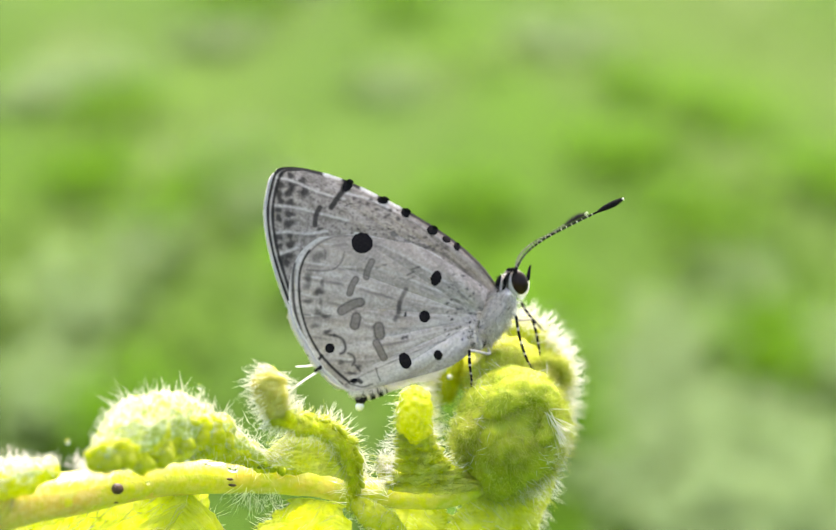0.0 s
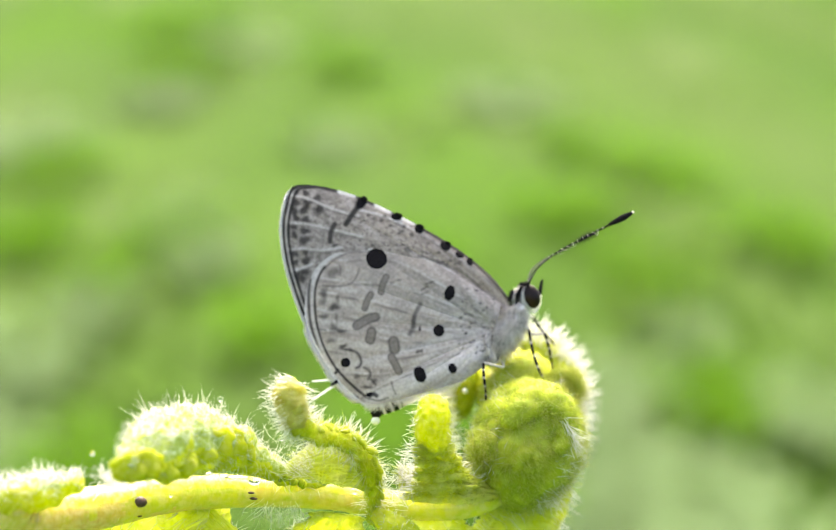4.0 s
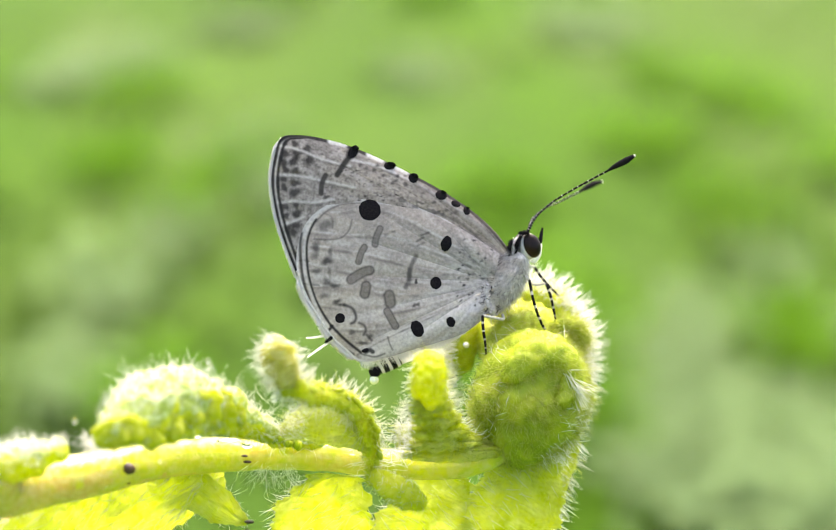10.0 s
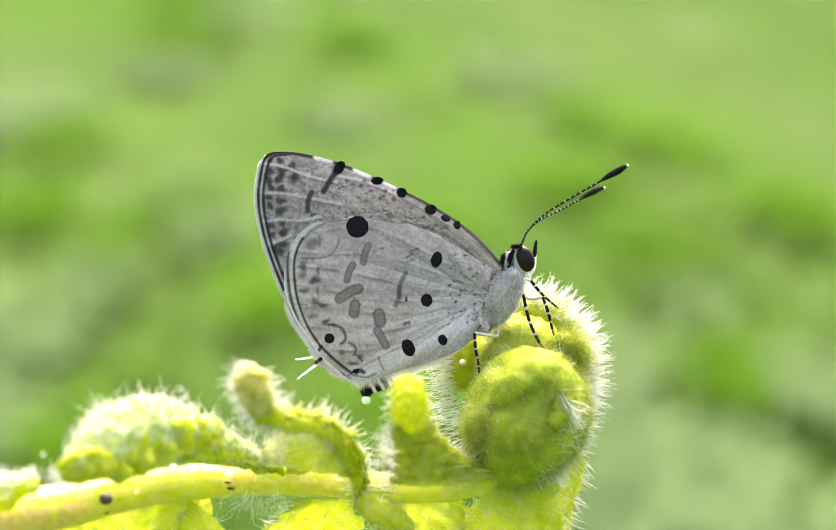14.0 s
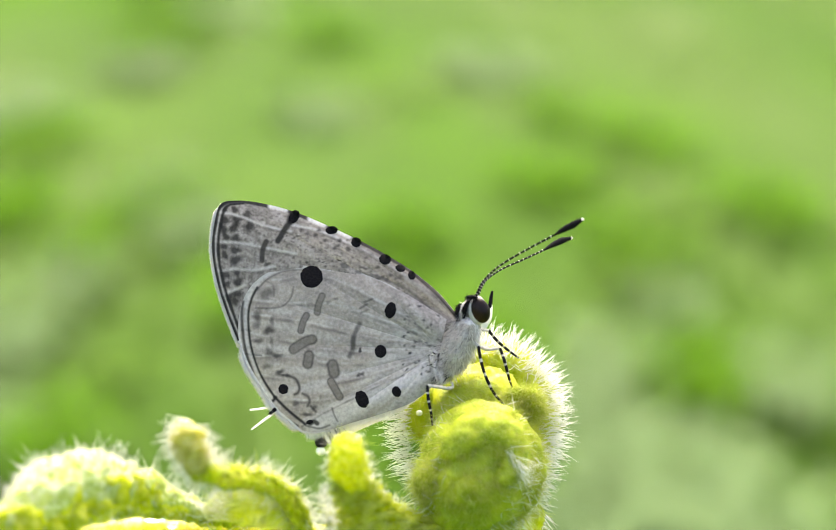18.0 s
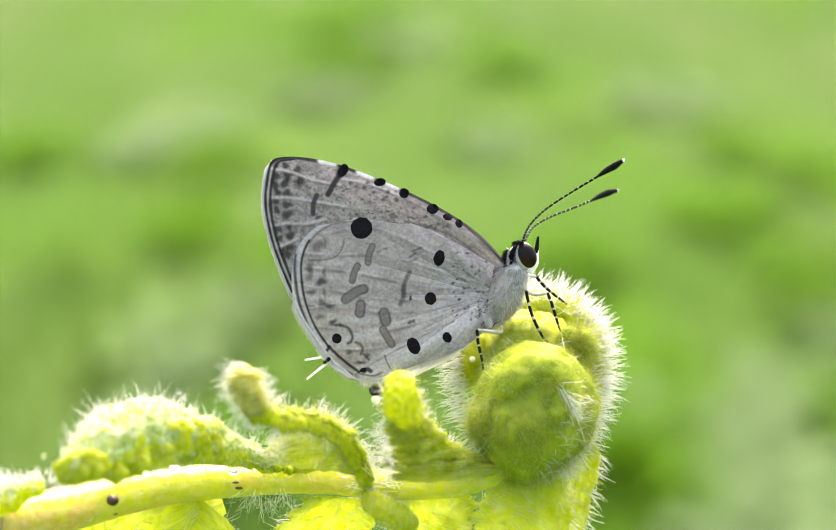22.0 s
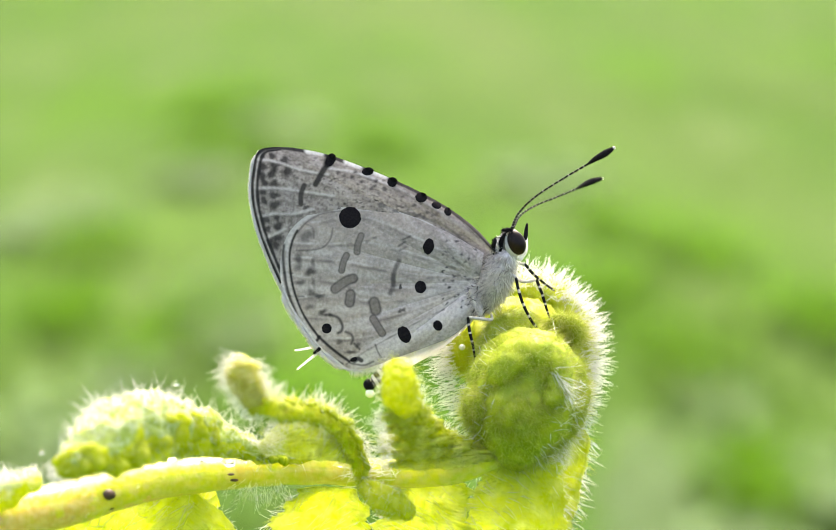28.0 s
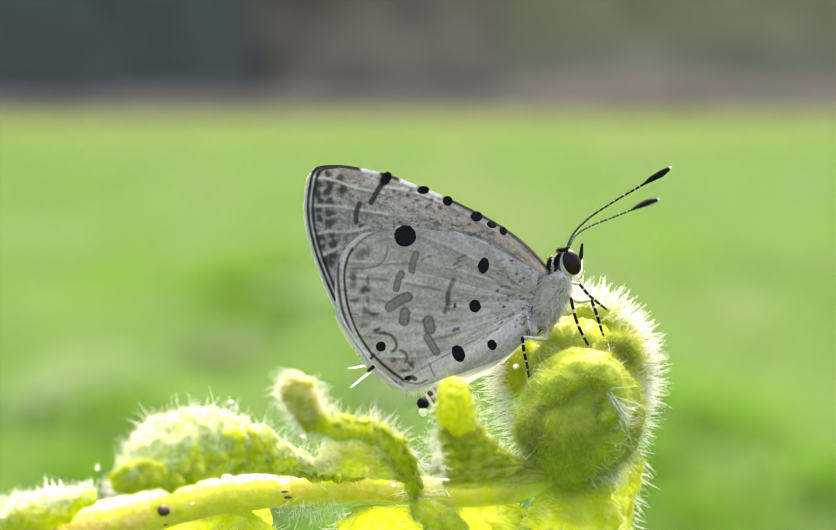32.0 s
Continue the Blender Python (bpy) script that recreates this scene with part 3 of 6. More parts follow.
hair_on(g_stem, 500, 1.1, 0.017, 141, stem, M_HAIR, keep=lambda p, n: (p[:, 0] > -34) & (p[:, 0] < -13) & (n[:, 2] < -0.1), jitter=0.5, lift=(-0.5, -0.2, -0.4), bend=0.4)
hair_on(g_stem, 900, 0.3, 0.011, 142, stem, M_VELVET, keep=lambda p, n: (p[:, 0] > -34) & (p[:, 0] < -9) & (n[:, 1] < 0.2), jitter=0.6, name="velvet")

# the coiled tip: a thick rachis that curls up, over and in again, woolly outside
coil_line = [P(4.71, -12.35, 1.4), P(7.20, -11.39, 2.2), P(9.25, -9.45, 3.8), P(10.10, -7.03, 4.8), P(9.80, -4.61, 5.2), P(8.38, -3.10, 5.6), P(6.48, -2.94, 5.8), P(4.71, -3.81, 6.0), P(3.74, -5.10, 6.2), P(3.23, -6.23, 5.6), P(3.42, -7.68, 5.2)]
geo, g_coil = sweep(coil_line, [0.9, 1.25, 1.3, 1.2, 1.2, 1.25, 1.25, 1.1, 0.9, 0.85, 0.7], n=200, seg=48, lump=0.24, lump_size=1.0)
coil = part("fiddlehead_coil", geo, M_FERN, fern, "coiled fern tip edged with dense white wool")
centre = np.array(P(6.48, -7.03, 5.6)) / MM
out_of = lambda p: (p - centre) / (np.linalg.norm(p - centre, axis=1)[:, None])
hair_on(g_coil, 1500, 1.6, 0.026, 3, coil, M_HAIR, keep=lambda p, n: ((n * out_of(p)).sum(1) > 0.5) & (p[:, 0] > 6.2), jitter=0.3, label="dense white wool", lift=(0.25, 0, 0.05), bend=0.3)
hair_on(g_coil, 500, 1.0, 0.024, 301, coil, M_HAIR, keep=lambda p, n: ((n * out_of(p)).sum(1) > 0.35) & (p[:, 0] > 7.6), jitter=0.6, label="dense white wool", bend=0.6)
part("coil_web", ellipsoid(P(6.60, -5.00, 4.0), 2.8, 2.8, 2.2, 48, 32, 0.22), M_FERN, coil)
hair_on(g_coil, 1600, 0.7, 0.013, 4, coil, M_HAIR_GOLD, jitter=0.6)
hair_on(g_coil, 1300, 0.9, 0.013, 63, coil, M_FIBRE, keep=lambda p, n: (p[:, 2] > -7) & (n[:, 1] < 0.4), jitter=0.9, bend=0.8, name="fibre_mat")
hair_on(g_coil, 3500, 0.5, 0.011, 92, coil, M_VELVET, jitter=0.5, bend=0.6, name="velvet")
hair_on(g_coil, 120, 1.8, 0.02, 5, coil, M_HAIR, keep=lambda p, n: (p[:, 0] < 5.0) & (p[:, 2] < -4.0) & (p[:, 1] > 4.2) & (n[:, 0] < 0.1), jitter=0.22, lift=(-0.7, 0, -0.35), label="dense white wool", bend=0.25)
geo, g_curl = sweep([P(3.90, -4.13, 4.6), P(3.42, -5.10, 4.2), P(3.23, -6.23, 4.0), P(3.52, -7.45, 4.0)], [0.8, 0.95, 0.95, 0.45], n=60, seg=36, lump=0.1)
curl = part("coil_end", geo, M_FERN, coil, "green inner end of the coil")
hair_on(g_curl, 160, 1.6, 0.02, 94, curl, M_HAIR, keep=lambda p, n: n[:, 0] < -0.3, jitter=0.24, lift=(-0.6, 0.1, -0.3), bend=0.25, label="dense white wool")
hair_on(g_curl, 900, 0.4, 0.011, 95, curl, M_VELVET, jitter=0.5, name="velvet")
hair_on(g_curl, 160, 0.8, 0.012, 97, curl, M_FIBRE, keep=lambda p, n: n[:, 1] < 0, jitter=0.9, bend=0.8, name="fibre_mat")
tuft([P(2.7, -5.1, 3.4), P(2.35, -6.3, 3.2), P(2.6, -7.7, 3.0), P(3.2, -9.2, 2.6)], (-1, 0, -0.2), 150, 1.8, 0.03, 314, coil, M_HAIR, 0.22, 0.25, 0.15, label="dense white wool")
tuft([P(2.77, -8.00, 4.6), P(3.10, -9.45, 4.0), P(3.90, -11.06, 3.2)], (-0.8, 0, -0.25), 70, 1.4, 0.028, 310, coil, M_HAIR, 0.25, 0.25, 0.3)

# the coiled leaflet in front: one soft furry mound, its curl rolled over the crown
geo, g_core = sweep([P(4.55, -12.51, 0.4), P(5.52, -11.22, 0.0), P(6.39, -9.45, -0.4), P(6.71, -7.67, -0.2), P(7.23, -6.22, 0.8), P(7.45, -5.41, 1.6)], [1.5, 2.8, 3.4, 3.1, 2.2, 1.1], n=130, seg=96, lump=0.32, lump_size=1.3)
ball = part("coiled_pinna", geo, M_FERN_DARK, fern, "tightly coiled darker green leaflet with matted hairs")
hairy = [(g_core, 1.0)]
for k, (line, radii) in enumerate((
    ([P(4.87, -8.20, -2.6), P(5.70, -6.90, -2.6), P(7.00, -6.30, -2.4), P(8.20, -6.60, -2.3), P(8.75, -7.60, -2.5), P(8.45, -8.70, -3.0), P(7.60, -9.00, -3.3)], [0.8, 1.1, 1.25, 1.2, 1.0, 0.8, 0.4]),
    ([P(7.77, -5.51, 0.2), P(8.90, -6.22, 0.0), P(9.71, -7.67, 0.0), P(9.71, -9.29, -0.2), P(8.90, -10.90, -0.4), P(7.29, -11.87, -0.6)], [0.6, 0.8, 0.95, 1.0, 0.9, 0.6]),
    ([P(8.26, -5.09, 1.6), P(8.97, -4.35, 1.4), P(9.87, -4.54, 1.2), P(10.03, -5.41, 1.2), P(9.39, -5.90, 1.2)], [0.4, 0.5, 0.55, 0.45, 0.25]),
    ([P(4.23, -6.54, 1.0), P(5.19, -5.25, 1.2), P(6.48, -4.45, 1.6), P(7.77, -4.61, 1.8)], [0.7, 0.85, 0.9, 0.6]),
    ([P(3.90, -10.58, -1.4), P(4.10, -9.29, -1.9), P(4.75, -8.32, -2.2)], [0.7, 1.0, 0.6]),
    ([P(4.70, -9.70, -2.0), P(5.80, -9.70, -2.4), P(7.00, -9.30, -2.5), P(7.70, -8.40, -2.6)], [0.9, 1.4, 1.4, 0.8]),
)):
    geo, g = sweep(line, radii, n=90, seg=48, lump=0.14, lump_size=0.8)
    part("coiled_lobe", geo, M_FERN_DARK, ball)
    hairy.append((g, 0.4))
for k, (g, share) in enumerate(hairy):
    ahead = lambda p, n: n[:, 1] < 0.4
    hair_on(g, int(2600 * share), 0.5, 0.010, 90 + 7 * k, ball, M_VELVET, keep=ahead, jitter=0.5, bend=0.6, stand=0.8, lift=(0, 0, -0.3), name="velvet")
    hair_on(g, int(1700 * share), 0.8, 0.010, 61 + 11 * k, ball, M_HAIR_GOLD, keep=ahead, jitter=0.6, bend=0.5, stand=0.6, lift=(0.1, 0, -0.3))
    hair_on(g, int(420 * share), 1.2, 0.011, 76 + 13 * k, ball, M_FIBRE, keep=lambda p, n: n[:, 1] < 0.3, jitter=0.6, stand=0.4, lift=(0.1, -0.2, -0.2), bend=0.6, name="fibre_mat")
hair_on(g_core, 220, 1.0, 0.018, 8, ball, M_HAIR, keep=lambda p, n: (n[:, 0] < -0.5), jitter=0.5)
hair_on(g_core, 350, 1.1, 0.02, 62, ball, M_HAIR, keep=lambda p, n: (n[:, 0] > 0.4), jitter=0.5)
tuft([P(8.50, -7.20, -3.4), P(8.80, -7.70, -3.3), P(8.90, -8.30, -3.2)], (0.7, -0.3, -0.85), 90, 2.1, 0.026, 311, ball, M_HAIR, 0.1, 0.28, 0.15, label="pale straight hairs spread like a fan")
tuft([P(9.71, -7.83, -0.4), P(9.71, -9.45, -0.4), P(9.23, -11.38, -0.4), P(8.26, -12.67, -0.6)], (0.5, -0.35, -0.5), 190, 1.3, 0.026, 312, ball, M_HAIR, 0.3, 0.5, 0.5)
tuft([P(3.90, -11.71, -1.2), P(5.68, -12.35, -1.6), P(7.61, -12.35, -1.4), P(9.06, -11.38, -1.0)], (0.2, -0.4, -0.8), 330, 1.1, 0.014, 313, ball, M_FIBRE, 0.3, 0.4, 0.5, name="fibre_mat")

# finger-like leaflet in front of the abdomen: a knob over folded, fringed lobes
geo, g = sweep([P(6.48, -12.35, -0.2), P(4.23, -12.29, -1.2), P(2.52, -11.54, -2.6), P(1.22, -10.74, -4.2), P(0.19, -9.93, -5.4), P(-0.58, -9.06, -6.6), P(-0.97, -8.00, -7.4), P(-1.03, -7.12, -7.5), P(-1.07, -6.22, -7.6)], [0.5, 0.55, 0.55, 0.55, 0.7, 0.9, 1.02, 0.95, 0.5], n=160, seg=64, lump=0.3, lump_size=0.9, stria=0.05, strias=15)
pin = part("finger_pinna", geo, M_PILLOW, fern, "upright finger-like leaflet")
for k, (root, end, half) in enumerate(((P(1.00, -9.45, -5.8), P(-2.00, -9.77, -7.2), 0.55), (P(1.81, -10.25, -4.8), P(-1.68, -10.48, -6.6), 0.6), (P(2.64, -11.00, -3.8), P(-1.49, -11.25, -5.8), 0.6), (P(3.48, -11.64, -3.0), P(-1.36, -11.96, -5.0), 0.6), (P(4.87, -12.16, -2.4), P(-1.49, -12.67, -4.0), 0.6))):
    mid = (root + end) / 2 + Vector((0, -0.5, 0.12)) * MM
    geo, gl = blade([root, mid, end], [0.5 * half, half, half * 0.95, half * 0.35], n=60, m=31, ribs=11, rib=0.06, cup=0.5, across=(0, 0.5, 1), lobes=7, lobe=0.25, wave=0.06)
    lobe = part("pinna_lobe", geo, M_LEAF, pin)
    hair_on(gl, 80, 0.55, 0.010, 330 + k, lobe, M_VELVET, jitter=0.5, bend=0.6, name="velvet")
    hair_on(gl, 60, 0.9, 0.012, 345 + k, lobe, M_FIBRE, jitter=0.35, stand=0.25, lift=(-0.7, -0.2, -0.2), bend=0.5, name="fibre_mat")
    tuft([end + Vector((0, 0, 0.4)) * MM, end, end - Vector((0, 0, 0.4)) * MM], (-0.9, 0, -0.05), 26, 0.9, 0.02, 360 + k, lobe, M_HAIR, 0.15, 0.35, 0.4)
hair_on(g, 900, 0.5, 0.010, 93, pin, M_VELVET, jitter=0.5, bend=0.6, name="velvet")
hair_on(g, 350, 0.7, 0.011, 9, pin, M_HAIR_GOLD, jitter=0.8, bend=0.6)
hair_on(g, 300, 1.0, 0.012, 75, pin, M_FIBRE, jitter=0.5, stand=0.3, lift=(0.4, -0.2, -0.5), bend=0.7, name="fibre_mat")
hair_on(g, 190, 0.9, 0.02, 10, pin, M_HAIR, keep=lambda p, n: (np.abs(n[:, 1]) < 0.5) & (n[:, 2] > -0.3), jitter=0.5)
geo, g = blade([P(4.71, -12.05, -2.0), P(2.45, -11.75, -3.0), P(0.19, -11.55, -3.8), P(-2.00, -11.55, -4.2)], [0.5, 0.8, 0.9, 0.7], n=110, m=61, ribs=18, rib=0.05, cup=0.2, across=(0, 0.35, 1), wave=0.05)
pb = part("pinna_blade", geo, M_LEAF, fern, "broad fibrous yellow-green leaflet base")
hair_on(g, 250, 1.4, 0.013, 79, pb, M_FIBRE, jitter=0.12, stand=0.1, lift=(-1, -0.1, 0.05), bend=0.2, name="fibre_mat")
hair_on(g, 380, 1.1, 0.016, 11, pb, M_HAIR, keep=lambda p, n: p[:, 0] < -0.4, jitter=0.6, lift=(-0.8, 0, 0.2), bend=0.5)
tuft([P(-1.26, -13.16, -3.4), P(-2.23, -12.35, -3.2), P(-3.03, -11.54, -2.6)], (-0.6, 0, 0.6), 60, 1.3, 0.022, 370, pb, M_HAIR, 0.35, 0.5, 0.5, label="loose white wool")

# hooked leaflet: olive knob, scalloped rib, pale blade below it
geo, g = sweep([P(-3.03, -14.61, -1.6), P(-3.06, -13.48, -2.0), P(-3.61, -11.77, -3.2), P(-4.65, -10.26, -4.5), P(-6.26, -9.45, -5.8), P(-8.03, -9.26, -6.9), P(-9.42, -8.68, -7.7), P(-10.00, -7.77, -8.0)],
               [0.3, 0.4, 0.55, 0.62, 0.62, 0.6, 0.68, 0.76], n=150, seg=36, lump=0.24, lump_size=0.6)
hook = part("hooked_pinna", geo, M_FERN, fern, "slender hooked leaflet bristling with hairs")
geo, g_tip = sweep([P(-9.00, -9.00, -7.5), P(-9.71, -8.38, -7.9), P(-10.13, -7.51, -8.1), P(-10.29, -6.77, -8.2), P(-10.26, -6.22, -8.2), P(-10.13, -5.90, -8.2)], [0.55, 0.8, 0.95, 0.95, 0.8, 0.35], n=90, seg=36, lump=0.2, lump_size=0.7)
tip = part("pinna_tip", geo, M_FERN_TIP, hook, "olive knob at the hooked leaflet's tip")
hook_line = curve([P(-8.52, -9.06, -7.2), P(-6.26, -9.13, -5.9), P(-4.48, -10.03, -4.6), P(-3.35, -11.71, -3.4), P(-2.97, -13.81, -2.2)], 30)
curl = mesh_of("pinnule", *ellipsoid((0, 0, 0), 0.5, 0.2, 0.24, 16, 12, 0.5), M_FERN_DARK)
rng = random.Random(8)
for k, q in enumerate(hook_line):
    ob = part("pinnule", curl, None, hook)
    ob.location = Vector(q) + Vector((rng.uniform(0.0, 0.3), rng.uniform(-0.4, -0.1), rng.uniform(0.05, 0.35))) * MM
    ob.rotation_euler = (rng.uniform(-0.4, 0.4), radians(20 + 50 * k / 29) + rng.uniform(-0.5, 0.5), rng.uniform(-0.5, 0.5))
    f = rng.uniform(0.6, 0.95)
    ob.scale = (f, f, f)
hair_on(g, 420, 1.25, 0.017, 12, hook, M_HAIR, keep=lambda p, n: (np.abs(n[:, 1]) < 0.6), jitter=0.45)
hair_on(g_tip, 130, 1.0, 0.016, 80, tip, M_HAIR, keep=lambda p, n: (np.abs(n[:, 1]) < 0.7), jitter=0.35)
hair_on(g_tip, 60, 1.3, 0.016, 81, tip, M_HAIR, keep=lambda p, n: (n[:, 0] < -0.4), jitter=0.25, lift=(-0.3, 0, -0.15))
hair_on(g_tip, 260, 0.3, 0.009, 82, tip, M_VELVET, jitter=0.5, name="velvet")
hair_on(g, 500, 0.7, 0.012, 13, hook, M_HAIR_GOLD, jitter=0.8)
hair_on(g, 800, 0.4, 0.010, 96, hook, M_VELVET, jitter=0.5, bend=0.6, name="velvet")
hair_on(g, 450, 0.9, 0.012, 98, hook, M_FIBRE, keep=lambda p, n: n[:, 1] < 0.2, jitter=0.8, stand=0.4, bend=0.9, name="fibre_mat")
geo, g = blade([P(-3.23, -12.10, -3.0), P(-5.13, -11.06, -4.0), P(-7.16, -10.87, -4.6), P(-9.16, -11.65, -4.5)], [0.6, 1.35, 1.35, 0.4], n=110, m=61, ribs=15, cup=0.2, rib=0.05, across=(0, 0.35, 1))
pb = part("pinna_blade", geo, M_LEAF, fern, "pale veined leaflet blade")
hair_on(g, 200, 1.1, 0.013, 14, pb, M_HAIR, keep=lambda p, n: p[:, 0] < -7.2, jitter=0.5, lift=(-0.8, 0, 0.2), bend=0.5)
hair_on(g, 260, 0.9, 0.012, 99, pb, M_FIBRE, jitter=0.2, stand=0.1, lift=(-0.8, -0.1, 0.1), bend=0.3, name="fibre_mat")
tuft([P(-11.10, -10.25, -4.4), P(-9.97, -11.06, -4.0), P(-8.52, -11.38, -3.6), P(-7.23, -11.22, -3.4)], (-0.3, 0.2, 0.9), 90, 1.3, 0.013, 371, pb, M_HAIR, 0.35, 0.6, 0.6, label="loose white wool")
tuft([P(-3.74, -11.06, -2.6), P(-3.03, -12.35, -2.2), P(-2.55, -13.48, -2.0)], (0.8, 0, 0.4), 60, 1.1, 0.022, 372, hook, M_HAIR, 0.3, 0.5, 0.5)

# crumpled leaflet further down the stem: frosted top, yellow-green pillows along its lower edge
geo, g_crump = sweep([P(-5.94, -12.29, -1.0), P(-8.52, -11.97, -2.4), P(-10.77, -11.26, -4.0), P(-13.03, -10.48, -5.8), P(-15.61, -10.16, -7.2), P(-18.19, -10.61, -9.0), P(-20.13, -11.77, -10.8), P(-21.35, -12.23, -11.6)], [0.3, 0.5, 0.85, 1.4, 2.0, 2.0, 1.05, 0.7], n=170, seg=72, lump=0.26, lump_size=0.8, deep=0.75)
cv, cn = g_crump
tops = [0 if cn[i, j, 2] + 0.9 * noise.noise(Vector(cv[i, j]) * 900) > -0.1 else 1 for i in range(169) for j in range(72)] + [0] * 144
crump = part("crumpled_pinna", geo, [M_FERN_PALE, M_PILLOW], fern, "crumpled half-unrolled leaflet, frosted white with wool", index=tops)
for q, a, b, turn in ((P(-20.46, -12.22, -12.0), 0.95, 0.75, 10), (P(-19.42, -11.96, -11.8), 0.9, 0.7, -15), (P(-18.13, -12.35, -10.9), 0.6, 0.62, 20), (P(-16.84, -11.77, -10.0), 0.85, 0.7, 30), (P(-15.42, -11.00, -9.1), 0.7, 0.55, 20), (P(-14.17, -10.29, -8.4), 0.62, 0.75, -20),
                      (P(-13.17, -10.22, -7.6), 0.55, 0.75, 0), (P(-12.23, -10.67, -6.6), 0.6, 0.55, -25), (P(-15.04, -9.77, -8.8), 0.6, 0.3, 25), (P(-16.42, -9.96, -9.4), 0.35, 0.35, 0), (P(-15.62, -8.87, -8.4), 0.3, 0.25, 0), (P(-14.00, -11.45, -7.4), 0.9, 0.4, 15), (P(-12.39, -11.58, -6.2), 0.9, 0.4, 0)):
    part("pinnule", ellipsoid(q + Vector((0, 0.45, 0)) * MM, a * 1.2, 0.32, b * 1.1, 28, 20, 0.5, Euler((0, radians(-turn), 0)).to_matrix()), M_PILLOW, crump)
rng = random.Random(4)
bead = mesh_of("pinnule", *ellipsoid((0, 0, 0), 0.3, 0.2, 0.2, 14, 10, 0.5), M_FERN_DARK)
for q in curve([P(-11.58, -11.32, -4.6), P(-10.29, -11.71, -3.6), P(-8.84, -12.09, -3.0), P(-7.62, -12.35, -2.4)], 18):
    ob = part("pinnule", bead, None, crump)
    ob.location = Vector(q) + Vector((0, rng.uniform(-0.2, 0), rng.uniform(-0.1, 0.1))) * MM
    ob.rotation_euler = (rng.uniform(0, 6), rng.uniform(0, 6), rng.uniform(0, 6))
geo, g = blade([P(-7.23, -12.23, -1.6), P(-9.81, -11.65, -2.9), P(-12.06, -11.26, -3.7)], [0.3, 0.6, 0.7], n=60, m=31, ribs=9, cup=0.2, rib=0.04, across=(0, 0.5, 1))
part("pinna_blade", geo, M_LEAF, crump)
hair_on(g_crump, 800, 0.22, 0.012, 15, crump, M_HAIR, keep=lambda p, n: (n[:, 2] + 0.55 * np.array([noise.noise(Vector(q) * 0.9) for q in p]) > 0.12), jitter=0.8, bend=0.6, name="frost", label="fine white down")
hair_on(g_crump, 420, 0.75, 0.012, 151, crump, M_HAIR, keep=lambda p, n: (n[:, 2] > 0.15), jitter=0.5)
hair_on(g_crump, 120, 1.4, 0.011, 64, crump, M_HAIR, keep=lambda p, n: (n[:, 2] > 0.6), jitter=0.35, bend=0.2)
hair_on(g_crump, 420, 0.8, 0.017, 16, crump, M_HAIR, keep=lambda p, n: n[:, 2] < -0.3, jitter=0.6)
hair_on(g_crump, 450, 0.4, 0.012, 140, crump, M_HAIR, keep=lambda p, n: (n[:, 1] < -0.2), jitter=0.7, bend=0.5)
tuft([P(-21.75, -12.84, -10.2), P(-20.46, -13.16, -9.0), P(-17.88, -12.67, -7.4), P(-15.62, -12.29, -6.0)], (0, -0.2, 0.5), 420, 0.9, 0.017, 373, crump, M_HAIR, 0.25, 0.8, 0.5, label="loose white wool")

geo, g = sweep([P(-29.16, -15.10, -9.6), P(-26.58, -14.35, -9.0), P(-24.32, -13.71, -8.4), P(-22.32, -12.94, -8.0)], [0.9, 1.05, 0.95, 0.6], n=70, seg=36, lump=0.3, lump_size=1.0)
lv, ln_ = g
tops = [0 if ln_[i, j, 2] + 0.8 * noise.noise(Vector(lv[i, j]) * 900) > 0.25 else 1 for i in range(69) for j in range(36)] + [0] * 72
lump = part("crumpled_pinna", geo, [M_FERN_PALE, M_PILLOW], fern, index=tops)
hair_on(g, 300, 0.9, 0.016, 17, lump, M_HAIR, keep=lambda p, n: n[:, 2] > -0.1, jitter=0.5)
hair_on(g, 500, 0.24, 0.013, 18, lump, M_HAIR, keep=lambda p, n: n[:, 2] > 0.1, jitter=0.8, bend=0.6, name="frost")

